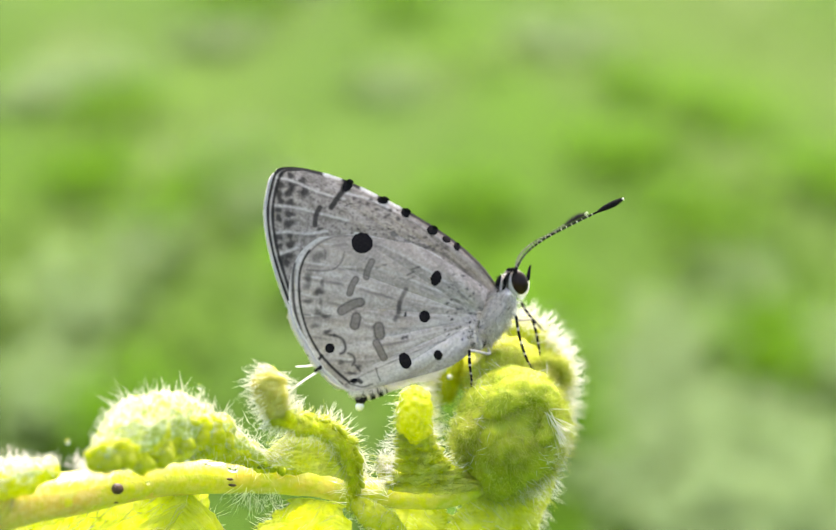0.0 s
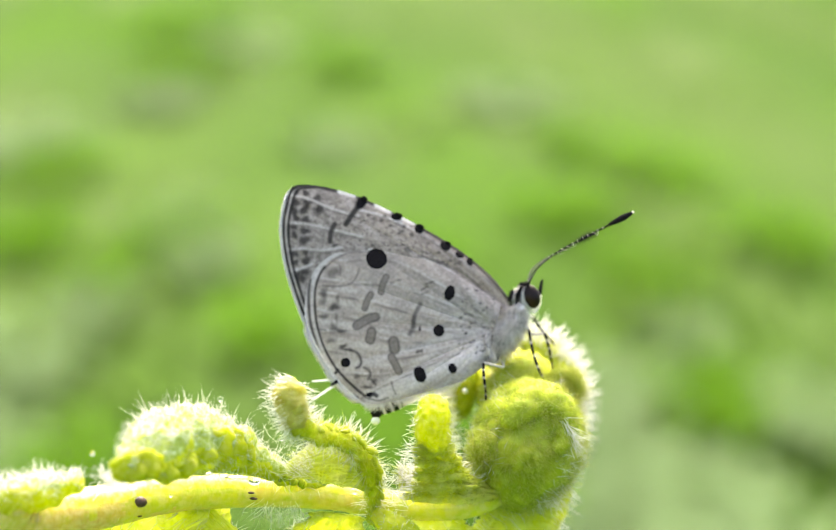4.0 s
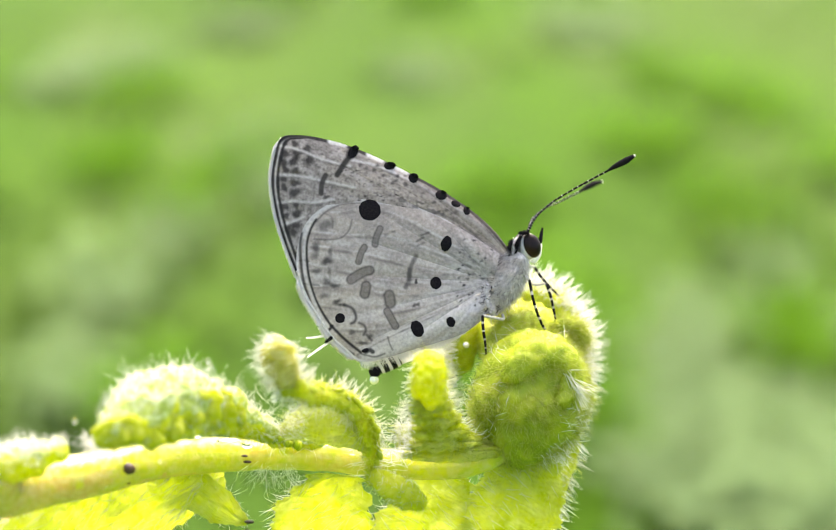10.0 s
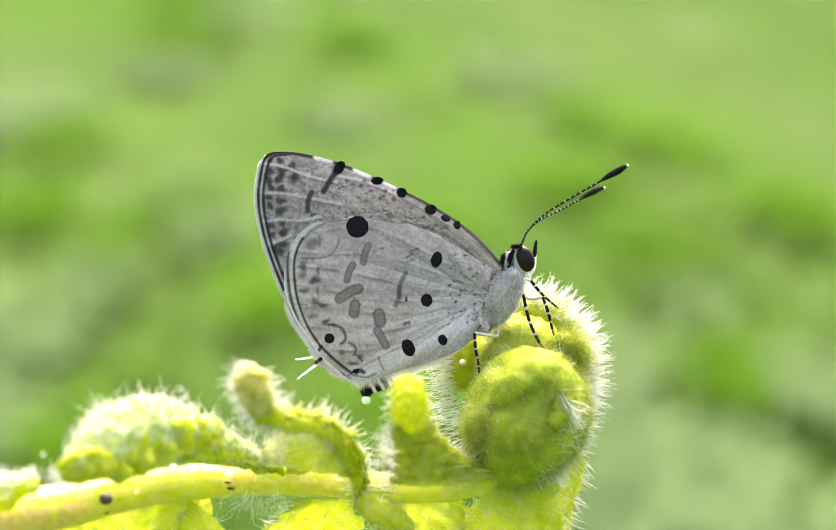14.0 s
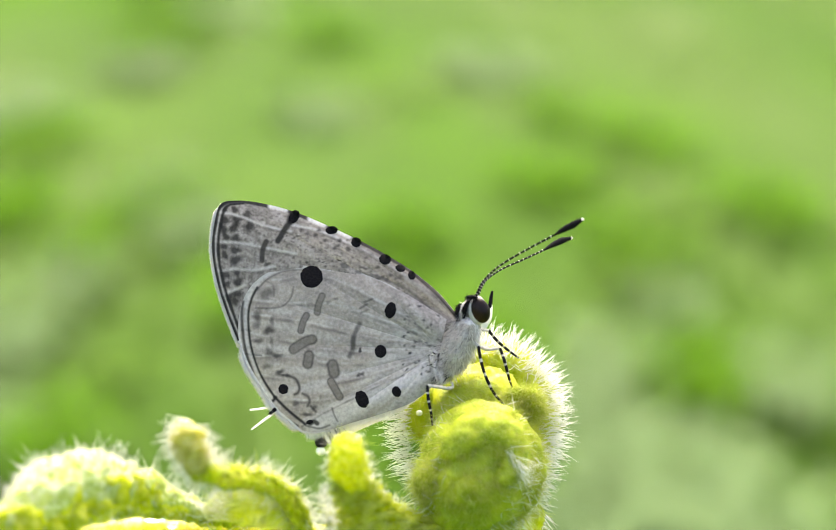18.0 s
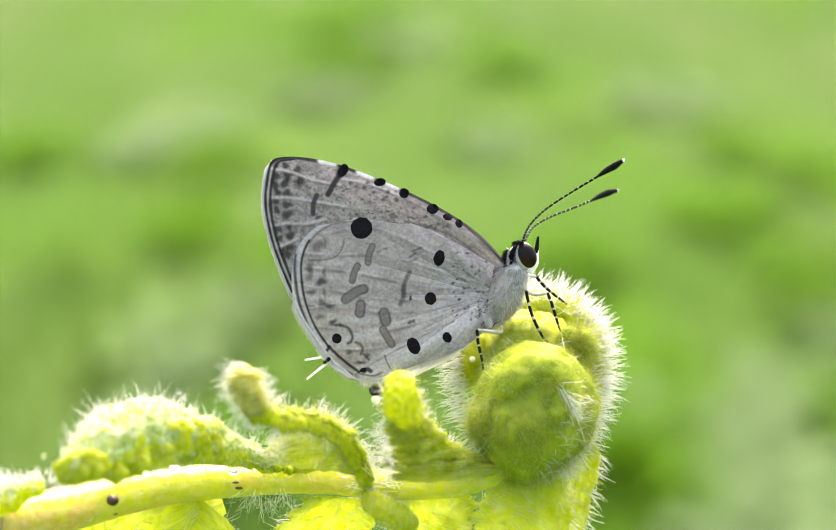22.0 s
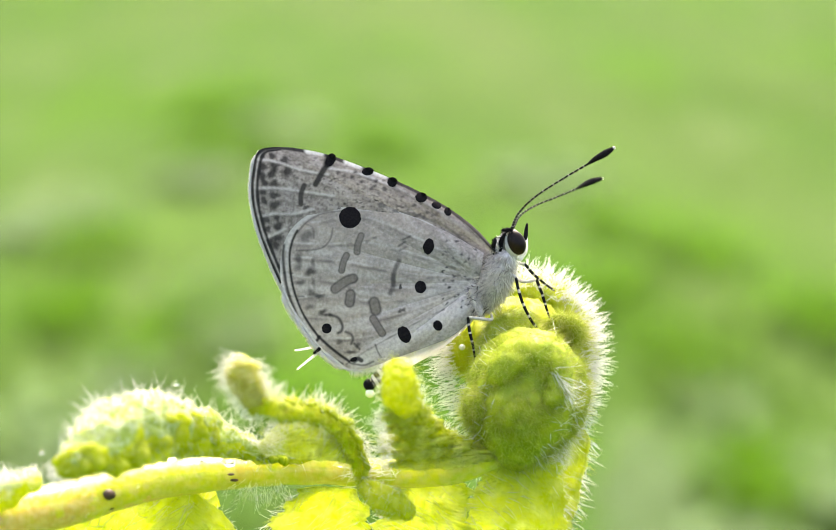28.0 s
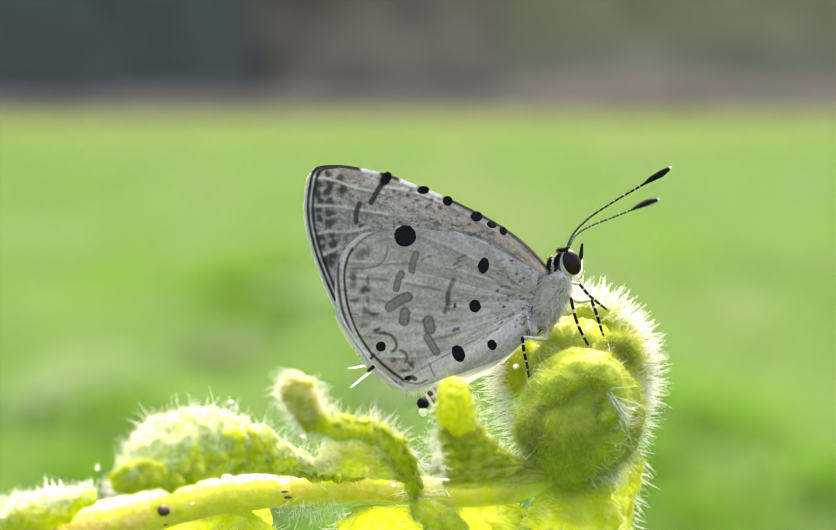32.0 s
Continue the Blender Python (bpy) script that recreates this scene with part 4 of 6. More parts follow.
# blades that hang below the stem
for k, (line, wide, ribs, across) in enumerate((
    ([P(-11.60, -14.45, -0.8), P(-15.40, -16.10, -1.8), P(-19.48, -17.94, -2.8), P(-24.68, -19.92, -4.2)], [0.9, 2.5, 3.3, 2.2], 14, (0.3, -0.2, 1)),
    ([P(-15.21, -14.08, -0.6), P(-13.35, -15.16, -1.0), P(-11.71, -16.23, -1.4), P(-10.29, -17.13, -1.8)], [1.0, 1.3, 1.05, 0.2], 9, (0.5, -0.3, 1)),
    ([P(-4.97, -13.97, -0.4), P(-5.29, -15.74, 0.3), P(-5.94, -18.00, 1.2), P(-6.58, -20.58, 2.2)], [1.8, 2.9, 3.0, 1.6], 24, (1, 0.1, 0.1)),
    ([P(0.90, -13.65, -0.5), P(0.70, -15.74, 0.1), P(0.35, -18.00, 1.0), P(0.03, -20.58, 2.0)], [2.6, 2.9, 2.9, 1.8], 28, (1, 0.1, 0.1)),
    ([P(6.48, -12.52, -0.3), P(6.48, -14.77, 0.3), P(5.84, -17.35, 1.2), P(5.35, -20.10, 2.2)], [2.3, 2.95, 2.75, 1.6], 28, (1, -0.1, 0.1)),
    ([P(9.60, -9.77, 4.2), P(9.80, -11.39, 4.2), P(9.30, -13.97, 4.4), P(8.60, -17.52, 4.8)], [0.5, 1.1, 1.3, 0.9], 18, (1, 0.1, 0.1)),
)):
    geo, g = blade(line, wide, n=150, m=71, ribs=ribs, cup=0.2, rib=0.04, lobes=9, lobe=0.16 if k != 1 else 0.06, across=across, wave=0.2 if k != 1 else 0.05)
    pb = part("hanging_pinna", geo, M_LEAF, fern, "smooth veined leaflet with a browned tip" if k == 1 else "")
    rim = lambda p, n, v=g[0] / MM: np.min(np.linalg.norm(p[:, None] - np.vstack([v[::3, 0], v[::3, -1]])[None], axis=2), axis=1) < 0.35
    hair_on(g, 420 if k != 1 else 120, 0.9, 0.018, 20 + k, pb, M_HAIR, keep=rim, jitter=0.6, lift=(0, 0, -0.3), bend=0.5)
    hair_on(g, 120, 0.6, 0.012, 150 + k, pb, M_HAIR, jitter=0.7, lift=(-0.3, -0.5, -0.3), bend=0.5)
    if k != 1:
        down = (0.75, -0.08, -0.5) if k > 2 else (-0.75, -0.08, -0.5)
        hair_on(g, 350, 1.1, 0.013, 70 + k, pb, M_FIBRE, jitter=0.2, stand=0.06, lift=down, bend=0.2, name="fibre_mat")
        hair_on(g, 260, 1.4, 0.028, 170 + k, pb, M_HAIR, jitter=0.25, stand=0.08, lift=down, bend=0.2, name="fibre_sheen", label="glistening pale fibre layer")
tuft([P(-10.62, -13.96, -2.4), P(-9.16, -14.13, -2.0), P(-7.55, -13.96, -1.6)], (-0.2, -0.1, -1), 130, 1.3, 0.013, 374, stem, M_HAIR, 0.3, 0.7, 0.6, label="loose white wool")
geo, g = sweep([P(-2.97, -13.80, -2.4), P(-2.20, -14.55, -3.4), P(-1.03, -15.19, -4.0), P(0.06, -15.74, -4.2)], [0.4, 0.78, 0.8, 0.35], n=70, seg=36, lump=0.14, lump_size=0.7, deep=0.45, stria=0.04, strias=9)
tongue = part("small_pinna", geo, M_PILLOW, fern, "small smooth oval leaflet")
hair_on(g, 260, 0.4, 0.012, 31, tongue, M_HAIR, jitter=0.6)
hair_on(g, 700, 0.3, 0.010, 32, tongue, M_VELVET, jitter=0.6, name="velvet")
for q, r in ((P(-8.19, -13.55, -1.4), 0.14), (P(-10.71, -13.48, -2.6), 0.15), (P(-10.90, -13.13, -2.6), 0.13), (P(-18.19, -15.00, -4.9), 0.14), (P(-10.32, -17.06, -2.2), 0.18), (P(-10.39, -17.58, -2.2), 0.12)):
    part("brown_fleck", ellipsoid(q, r * 1.7, r, r * 0.6, 12, 8, 0.3), M_BROWN, fern, "dark brown fleck")

# ---------------------------------------------------------------- what lies on the fern
def small(name, label, category, centre, geo_of, mat):
    """A small thing with its origin at its own place on the plant."""
    ob = new(name, mesh_of(name, *geo_of, mat))
    ob["rest"] = tuple(centre)
    tagged(ob, label, category)
    M_ALL.append(ob)
    return ob


small("seed", "tiny dark brown seed stuck to the fern stem", "seed", P(-18.26, -14.16, -5.7), ellipsoid((0, 0, 0), 0.36, 0.3, 0.33, 20, 14, 0.2), M_BROWN)
for q, r, m in ((P(-10.97, -12.29, -3.7), 0.4, M_WATER), (P(3.26, -5.81, 3.0), 0.2, M_MILKY), (P(-14.23, -7.55, -6.8), 0.17, M_WATER), (P(-22.32, -11.45, -9.4), 0.15, M_WATER), (P(-13.94, -7.90, -6.8), 0.12, M_WATER),
                (P(-5.71, -11.90, -4.7), 0.24, M_WATER), (P(-4.35, -12.68, -2.4), 0.16, M_WATER), (P(-9.87, -9.65, -5.2), 0.2, M_WATER), (P(-16.52, -13.65, -6.0), 0.12, M_WATER), (P(-7.23, -12.48, -1.5), 0.14, M_WATER)):
    small("water_drop", "clear water drop on the fern's hairs" if m is M_WATER else "bright milky drop on the coiled fern tip", "water drop", q, ellipsoid((0, 0, 0), r, r, r * 0.92, 24, 16), m)
# flat clear drops added to stand in for highlights on the wet stem
for q, a in ((P(-14.48, -12.16, -4.7), 0.75), (P(-12.00, -12.26, -3.3), 0.7)):
    small("water_film", "clear water film added on the wet stem for a glint", "water", q, ellipsoid((0, 0, 0), a, 0.4, 0.16, 24, 16, 0, Euler((0, radians(-4), 0)).to_matrix()), M_WATER)

# ---------------------------------------------------------------- the butterfly
fly = thing("butterfly", "grey-white butterfly with black spots, wings closed, on a fern", "butterfly")
M_ALL.append(fly)


def W(u, v, lift=0.0):
    """A place on the near side of the closed wings: millimetres right and up, lift towards the viewer."""
    return P(u, v, round(1.47 - 0.147 * u + 0.06 * v - lift, 3))


class Paint:
    """Lays a wing's markings on its vertices: u, v in millimetres."""

    def __init__(self, u, v, base):
        self.u, self.v = u, v
        self.c = np.tile(np.array(base, float), (len(u), 1))

    def mix(self, mask, colour):
        self.c += (np.array(colour, float)[None] - self.c) * np.clip(mask, 0, 1)[:, None]

    def blob(self, at, rx, ry, turn, colour, alpha=1.0, soft=0.25):
        a = radians(turn)
        x, y = self.u - at[0], self.v - at[1]
        p, q = x * math.cos(a) + y * math.sin(a), -x * math.sin(a) + y * math.cos(a)
        wob = 1 + 0.16 * np.sin(3.1 * np.arctan2(q, p) + at[0] * 7)
        r = np.sqrt((p / rx) ** 2 + (q / ry) ** 2) / wob
        self.mix(alpha * np.clip((1 + soft - r) / (2 * soft), 0, 1), colour)

    def stroke(self, pts, width, colour, alpha=1.0, soft=0.6, worn=0.0):
        """worn: how much the line fades in and out along its way."""
        c = curve([(*p, 0) for p in pts], 40)[:, :2]
        d = np.full(len(self.u), 9.0)
        for (x0, y0), (x1, y1) in zip(c[:-1], c[1:]):
            e = np.array([x1 - x0, y1 - y0])
            k = np.clip(((self.u - x0) * e[0] + (self.v - y0) * e[1]) / (e @ e + 1e-12), 0, 1)
            d = np.minimum(d, np.hypot(self.u - x0 - k * e[0], self.v - y0 - k * e[1]))
        mask = alpha * np.clip((width * (1 + soft) - d) / (2 * soft * width), 0, 1)
        if worn:
            near = mask > 0
            mask[near] *= np.clip(1 - worn + 2 * worn * np.array([noise.noise((a * 0.9, b * 1.4, width * 60)) for a, b in zip(self.u[near], self.v[near])]), 0, 1)
        self.mix(mask, colour)


TREES = []


def wing(name, base, margin, lift, ns, nr, painter, label, curl=0.0):
    """A wing as a fan from its root to its margin, with raised veins; painter colours the vertices."""
    m = curve(margin, ns)
    b = np.array(tuple(base))
    r = np.linspace(0, 1, nr) ** 0.8
    v = b[None, None] + r[None, :, None] * (m[:, None] - b[None, None])
    mu, mv = m[:, 0] / MM, m[:, 2] / MM
    length = np.linalg.norm(m - b, axis=1) / MM
    edge = (1 - r[None]) * length[:, None]
    s = np.linspace(0, 1, ns)
    vein = np.abs(np.sin(s * np.pi * 9.0))[:, None] ** 0.5
    v[..., 1] -= ((0.05 * vein * np.sin(np.pi * np.clip(r[None], 0, 1)) + 0.25 * np.sin(np.pi * r[None] * 0.9)) * MM)
    v[..., 1] += curl * (r[None] ** 3) * MM * np.sin(s * 5)[:, None]
    flat = v.reshape(-1, 3)
    k = 1 + flat[:, 1] / MM / REACH
    u, w = flat[:, 0] / MM / k, flat[:, 2] / MM / k
    faces = [(i * nr + j, i * nr + j + 1, (i + 1) * nr + j + 1, (i + 1) * nr + j) for i in range(ns - 1) for j in range(nr - 1)]
    me = mesh_of(name, flat, faces, M_WING)
    TREES.append(BVHTree.FromPolygons(flat.tolist(), faces))
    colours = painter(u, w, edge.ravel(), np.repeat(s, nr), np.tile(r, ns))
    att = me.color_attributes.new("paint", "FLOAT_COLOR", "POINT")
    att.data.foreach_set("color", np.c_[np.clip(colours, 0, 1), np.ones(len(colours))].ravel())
    ob = part(name, me, None, fly, label)
    return ob, m


def grain(u, v, size, seed):
    return np.array([noise.noise((a * size, b * size, seed)) for a, b in zip(u, v)])


DARK, MID, PALE = (0.018, 0.017, 0.018), (0.16, 0.15, 0.145), (0.62, 0.59, 0.57)


def specks(p, count, seed, box, colour, size=(0.04, 0.1)):
    rng = random.Random(seed)
    for k in range(count):
        p.blob((rng.uniform(box[0], box[2]), rng.uniform(box[1], box[3])), rng.uniform(*size) * 1.5, rng.uniform(*size), rng.uniform(-20, 50), colour, rng.uniform(0.5, 0.95), 0.5)


def streaks(u, v, turn, along, across, seed):
    c, d = math.cos(radians(turn)), math.sin(radians(turn))
    return np.array([noise.noise(((a * c + b * d) * along, (b * c - a * d) * across, seed)) for a, b in zip(u, v)])


def fore_paint(u, v, edge, s, r):
    p = Paint(u, v, (0.49, 0.44, 0.395))
    p.mix(np.clip((-3.5 - u) / 5, 0, 0.62), (0.3, 0.28, 0.275))
    st = streaks(u, v, -22, 0.8, 2.6, 2.0) + 0.6 * streaks(u, v, -22, 1.6, 5.0, 6.0)
    p.mix(np.clip(st * 1.2, 0, 0.45), (0.24, 0.22, 0.21))
    p.mix(np.clip(-st * 1.1, 0, 0.4), (0.6, 0.57, 0.56))
    dust = grain(u, v, 7.5, 5.0) + 0.7 * grain(u, v, 3.4, 7.0)
    p.mix(np.clip((dust - 0.12) * 1.5, 0, 0.55), (0.13, 0.12, 0.118))
    p.mix(np.clip((-dust - 0.2) * 1.2, 0, 0.35), (0.62, 0.6, 0.59))
    # dusky blotches between the veins near the tip, in two rows
    for k, q in enumerate(((-7.94, 5.78), (-7.81, 5.26), (-7.97, 4.75), (-7.84, 4.17), (-7.87, 3.46), (-7.84, 2.88), (-7.71, 2.17), (-7.65, 1.59), (-7.75, 0.94), (-7.78, 0.49), (-7.23, 5.56), (-7.04, 4.91))):
        p.blob(q, 0.2 + 0.09 * (k % 3), 0.2 + 0.06 * (k % 2), 25 * (k % 4), (0.02, 0.018, 0.018), 0.85, 0.4)
    for k, q in enumerate(((-8.55, 5.78), (-8.49, 5.17), (-8.55, 4.68), (-8.52, 3.68), (-8.45, 3.14), (-8.39, 2.04), (-8.26, 1.46), (-8.16, 0.62), (-8.42, 4.23))):
        p.blob(q, 0.17 + 0.05 * (k % 2), 0.2 + 0.06 * (k % 3), 20 * (k % 3), (0.02, 0.018, 0.018), 0.85, 0.35)
    # pale veins, with a thin shadow painted beside each
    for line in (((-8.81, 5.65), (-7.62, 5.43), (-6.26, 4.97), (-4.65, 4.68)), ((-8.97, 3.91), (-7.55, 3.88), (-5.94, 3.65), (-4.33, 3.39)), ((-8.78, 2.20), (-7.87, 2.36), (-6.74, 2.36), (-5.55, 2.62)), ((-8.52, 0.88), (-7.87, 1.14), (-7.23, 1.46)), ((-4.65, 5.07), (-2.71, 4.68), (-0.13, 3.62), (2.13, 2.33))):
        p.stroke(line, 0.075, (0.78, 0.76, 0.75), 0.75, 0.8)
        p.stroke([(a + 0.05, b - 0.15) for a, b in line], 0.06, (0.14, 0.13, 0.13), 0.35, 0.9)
    specks(p, 90, 3, (-5.0, 1.5, 2.6, 5.4), (0.07, 0.063, 0.06), (0.04, 0.09))
    p.stroke([(-4.52, 5.65), (-4.71, 5.23), (-5.03, 4.75), (-5.39, 4.10)], 0.17, (0.05, 0.047, 0.045), 1.0, 0.3)
    p.stroke([(-4.49, 5.78), (-4.65, 5.33)], 0.26, (0.012, 0.011, 0.011), 1.0, 0.25)
    p.stroke([(-6.07, 4.04), (-6.26, 3.52), (-6.29, 2.91)], 0.15, (0.06, 0.055, 0.053), 0.95, 0.3)
    p.blob((-6.00, 2.72), 0.22, 0.1, 20, (0.08, 0.075, 0.07), 0.8)
    p.blob((-1.49, 2.81), 0.26, 0.17, -10, (0.16, 0.15, 0.145), 0.85)
    for q in ((-2.07, 3.81), (-1.87, 3.97), (-1.26, 3.75), (-1.81, 4.26), (-3.03, 4.81), (-3.23, 4.52), (-2.65, 4.23), (0.77, 2.23), (1.00, 2.07), (1.22, 2.36), (0.51, 2.14), (1.74, 2.23)):
        p.blob(q, 0.14, 0.1, 20, (0.06, 0.055, 0.055), 0.85, 0.5)
    # the fold along the costa near the root: shaded and lit sides painted as strokes
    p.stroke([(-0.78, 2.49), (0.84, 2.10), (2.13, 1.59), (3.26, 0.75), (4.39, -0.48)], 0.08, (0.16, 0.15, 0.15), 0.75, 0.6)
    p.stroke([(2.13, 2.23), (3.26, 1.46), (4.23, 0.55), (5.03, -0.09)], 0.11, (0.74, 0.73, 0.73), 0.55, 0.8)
    m = (s > 0.40) & (s < 0.93)
    beat = 0.6 + 0.4 * np.sin(s * 120)
    for e, w, al in ((0.09, 0.08, 0.95), (0.4, 0.095, 0.95)):
        p.mix(al * m * np.clip((w * (1.3 + 0.5 * beat) - np.abs(edge - e)) / w, 0, 1), DARK)
    p.mix(0.7 * m * np.clip(1 - np.abs(edge - 0.24) / 0.08, 0, 1), (0.66, 0.65, 0.65))
    # dark costa with white gaps, dusky band below it towards the root
    p.stroke([(-0.6, 3.7), (1.4, 2.65), (3.2, 1.35), (4.6, 0.15)], 0.5, (0.2, 0.18, 0.165), 0.5, 0.8)
    for line in (((-8.85, 5.95), (-8.2, 6.24), (-7.2, 6.27), (-5.9, 6.08)), ((-4.95, 5.9), (-4.3, 5.68), (-3.6, 5.42)), ((-2.7, 5.1), (-2.3, 4.94), (-1.9, 4.77)), ((-1.2, 4.47), (0.5, 3.68), (2.19, 2.74), (3.9, 1.42), (5.2, 0.05))):
        p.stroke(line, 0.12, DARK, 0.9, 0.4)
    for line in (((-5.85, 6.08), (-5.4, 6.02), (-5.0, 5.92)), ((-3.55, 5.42), (-3.1, 5.26), (-2.75, 5.12)), ((-1.85, 4.76), (-1.5, 4.62), (-1.25, 4.5))):
        p.stroke(line, 0.15, (0.95, 0.94, 0.93), 0.95, 0.4)
    return p.c


def hind_paint(u, v, edge, s, r):
    p = Paint(u, v, (0.59, 0.525, 0.47))
    p.mix(np.clip((u - 1.0) / 6, 0, 0.35), (0.52, 0.5, 0.5))
    # light and shade of broad soft folds, painted fanning from the root, sharper towards the abdomen
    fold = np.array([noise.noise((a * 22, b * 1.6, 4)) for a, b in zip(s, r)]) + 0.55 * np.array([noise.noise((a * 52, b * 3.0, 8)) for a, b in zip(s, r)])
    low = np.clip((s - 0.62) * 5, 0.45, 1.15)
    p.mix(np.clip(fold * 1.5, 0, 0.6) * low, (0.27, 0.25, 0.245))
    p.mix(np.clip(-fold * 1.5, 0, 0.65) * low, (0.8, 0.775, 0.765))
    mott = grain(u, v, 1.0, 12.0) + 0.6 * grain(u, v, 2.3, 15.0)
    p.mix(np.clip(mott * 0.9, 0, 0.3), (0.34, 0.32, 0.31))
    dust = grain(u, v, 8.0, 2.0) + 0.6 * grain(u, v, 3.6, 9.0)
    p.mix(np.clip((dust - 0.15) * 1.3, 0, 0.45) * np.clip((u + 1.0) / 4, 0.25, 1), (0.2, 0.19, 0.19))
    p.mix(np.clip((-dust - 0.2) * 1.1, 0, 0.3), (0.7, 0.68, 0.67))
    # veins, pale, each with a thin shadow painted below as if raised
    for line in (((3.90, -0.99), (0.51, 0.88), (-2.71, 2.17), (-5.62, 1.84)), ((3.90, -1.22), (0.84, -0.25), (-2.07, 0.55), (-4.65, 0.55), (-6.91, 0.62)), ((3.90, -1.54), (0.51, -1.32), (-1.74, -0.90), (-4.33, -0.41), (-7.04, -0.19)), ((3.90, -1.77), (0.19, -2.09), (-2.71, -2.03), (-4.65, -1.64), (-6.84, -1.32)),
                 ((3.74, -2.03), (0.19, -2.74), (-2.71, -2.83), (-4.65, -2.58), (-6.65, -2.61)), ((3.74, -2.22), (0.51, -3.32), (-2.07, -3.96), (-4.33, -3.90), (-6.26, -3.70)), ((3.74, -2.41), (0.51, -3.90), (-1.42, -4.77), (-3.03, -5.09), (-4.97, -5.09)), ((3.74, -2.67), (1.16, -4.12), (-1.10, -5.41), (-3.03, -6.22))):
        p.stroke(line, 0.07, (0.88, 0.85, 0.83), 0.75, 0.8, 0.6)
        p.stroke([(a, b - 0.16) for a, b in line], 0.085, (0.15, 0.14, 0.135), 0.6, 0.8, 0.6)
    # pale streaks between the veins, painted as the lit crests of folds
    for line in (((3.90, -1.40), (-0.50, -0.80), (-4.20, -0.10), (-6.50, 0.20)), ((3.80, -1.85), (-0.60, -1.75), (-4.00, -1.10), (-6.50, -0.75)), ((3.75, -2.12), (-0.40, -2.45), (-3.60, -2.35), (-6.30, -2.05)), ((3.72, -2.32), (0.00, -3.30), (-3.00, -3.45), (-5.70, -3.10)),
                 ((3.72, -2.52), (0.20, -3.75), (-2.30, -4.50), (-4.60, -4.30)), ((3.72, -2.60), (0.60, -4.15), (-1.60, -5.20), (-3.40, -5.50))):
        p.stroke(line, 0.17, (0.86, 0.83, 0.81), 0.6, 0.8, 0.55)
    # the white fold beside the abdomen and the dark line above it
    p.stroke([(-3.03, -6.61), (-1.26, -5.74), (0.51, -4.77), (2.45, -3.80), (3.74, -2.99)], 0.42, (0.9, 0.885, 0.885), 0.75, 0.7)
    p.stroke([(-4.65, -4.61), (-2.71, -4.12), (0.19, -2.99), (3.10, -2.09)], 0.22, (0.72, 0.7, 0.695), 0.5, 0.8)
    p.stroke([(-3.74, -6.67), (-2.55, -5.90), (-1.10, -5.09), (0.51, -4.22), (2.13, -3.45)], 0.055, (0.06, 0.057, 0.056), 0.55, 0.7, 0.7)
    p.stroke([(-1.42, -6.61), (0.19, -5.90), (2.13, -5.09), (3.42, -4.29)], 0.3, (0.42, 0.42, 0.43), 0.4, 0.8)
    specks(p, 45, 6, (2.0, -3.6, 4.6, 0.9), (0.05, 0.05, 0.055), (0.04, 0.09))
    # grey marks with dark rims
    rim, fill = (0.05, 0.045, 0.042), (0.33, 0.295, 0.27)
    for line, w in ((((-2.74, 1.01), (-2.94, 0.49), (-3.00, 0.04)), 0.2), (((-3.62, -0.16), (-3.81, -0.54), (-3.94, -1.06)), 0.2), (((-4.33, -2.16), (-4.00, -1.90), (-3.62, -1.67), (-3.26, -1.54)), 0.3), (((-3.42, -2.48), (-3.49, -2.99)), 0.3), (((-2.03, -2.99), (-1.94, -3.45)), 0.34), (((-2.10, -3.96), (-1.84, -4.41), (-1.58, -4.83)), 0.24)):
        p.stroke(line, w, rim, 0.9, 0.2)
        p.stroke(line, w * 0.74, fill, 0.9, 0.25)
    p.stroke([(-0.52, -0.54), (-0.74, -0.99), (-0.87, -1.54), (-0.87, -2.03), (-1.07, -2.45)], 0.14, (0.17, 0.155, 0.15), 0.85, 0.5)
    p.stroke([(-0.87, -1.38), (-0.87, -1.96)], 0.12, (0.09, 0.085, 0.08), 0.7, 0.5)
    p.blob((-0.45, -2.09), 0.09, 0.16, 0, DARK, 0.9)
    # broken rows of crescents inside the border
    ink = (0.04, 0.037, 0.036)
    for q, rx, ry, turn, al in (((-6.00, 1.01), 0.5, 0.3, 30, 0.6), ((-6.49, -0.32), 0.2, 0.36, 0, 0.7), ((-6.49, -0.87), 0.22, 0.18, 0, 0.6), ((-5.78, -1.09), 0.3, 0.22, 20, 0.85), ((-5.62, -0.57), 0.12, 0.3, 0, 0.6), ((-6.39, -1.77), 0.3, 0.14, 0, 0.7), ((-5.62, -1.80), 0.1, 0.3, 10, 0.5),
                                ((-5.74, -2.41), 0.22, 0.26, 40, 0.7), ((-5.29, -2.58), 0.34, 0.12, 0, 0.85), ((-5.84, -3.22), 0.3, 0.13, 10, 0.6), ((-5.13, -3.54), 0.26, 0.13, 30, 0.85), ((-4.78, -3.70), 0.3, 0.09, 0, 0.85), ((-4.13, -5.32), 0.17, 0.17, 0, 0.6), ((-3.45, -5.96), 0.34, 0.1, 0, 0.8),
                                ((-3.03, -5.51), 0.2, 0.12, 40, 0.7), ((-2.39, 0.65), 0.14, 0.1, 30, 0.5), ((-1.91, 0.88), 0.16, 0.08, 20, 0.5), ((-0.45, -3.48), 0.14, 0.1, 20, 0.7), ((-0.26, -3.45), 0.1, 0.14, 0, 0.7), ((-0.52, -3.58), 0.12, 0.08, 0, 0.6)):
        p.blob(q, rx, ry, turn, ink, al, 0.5)
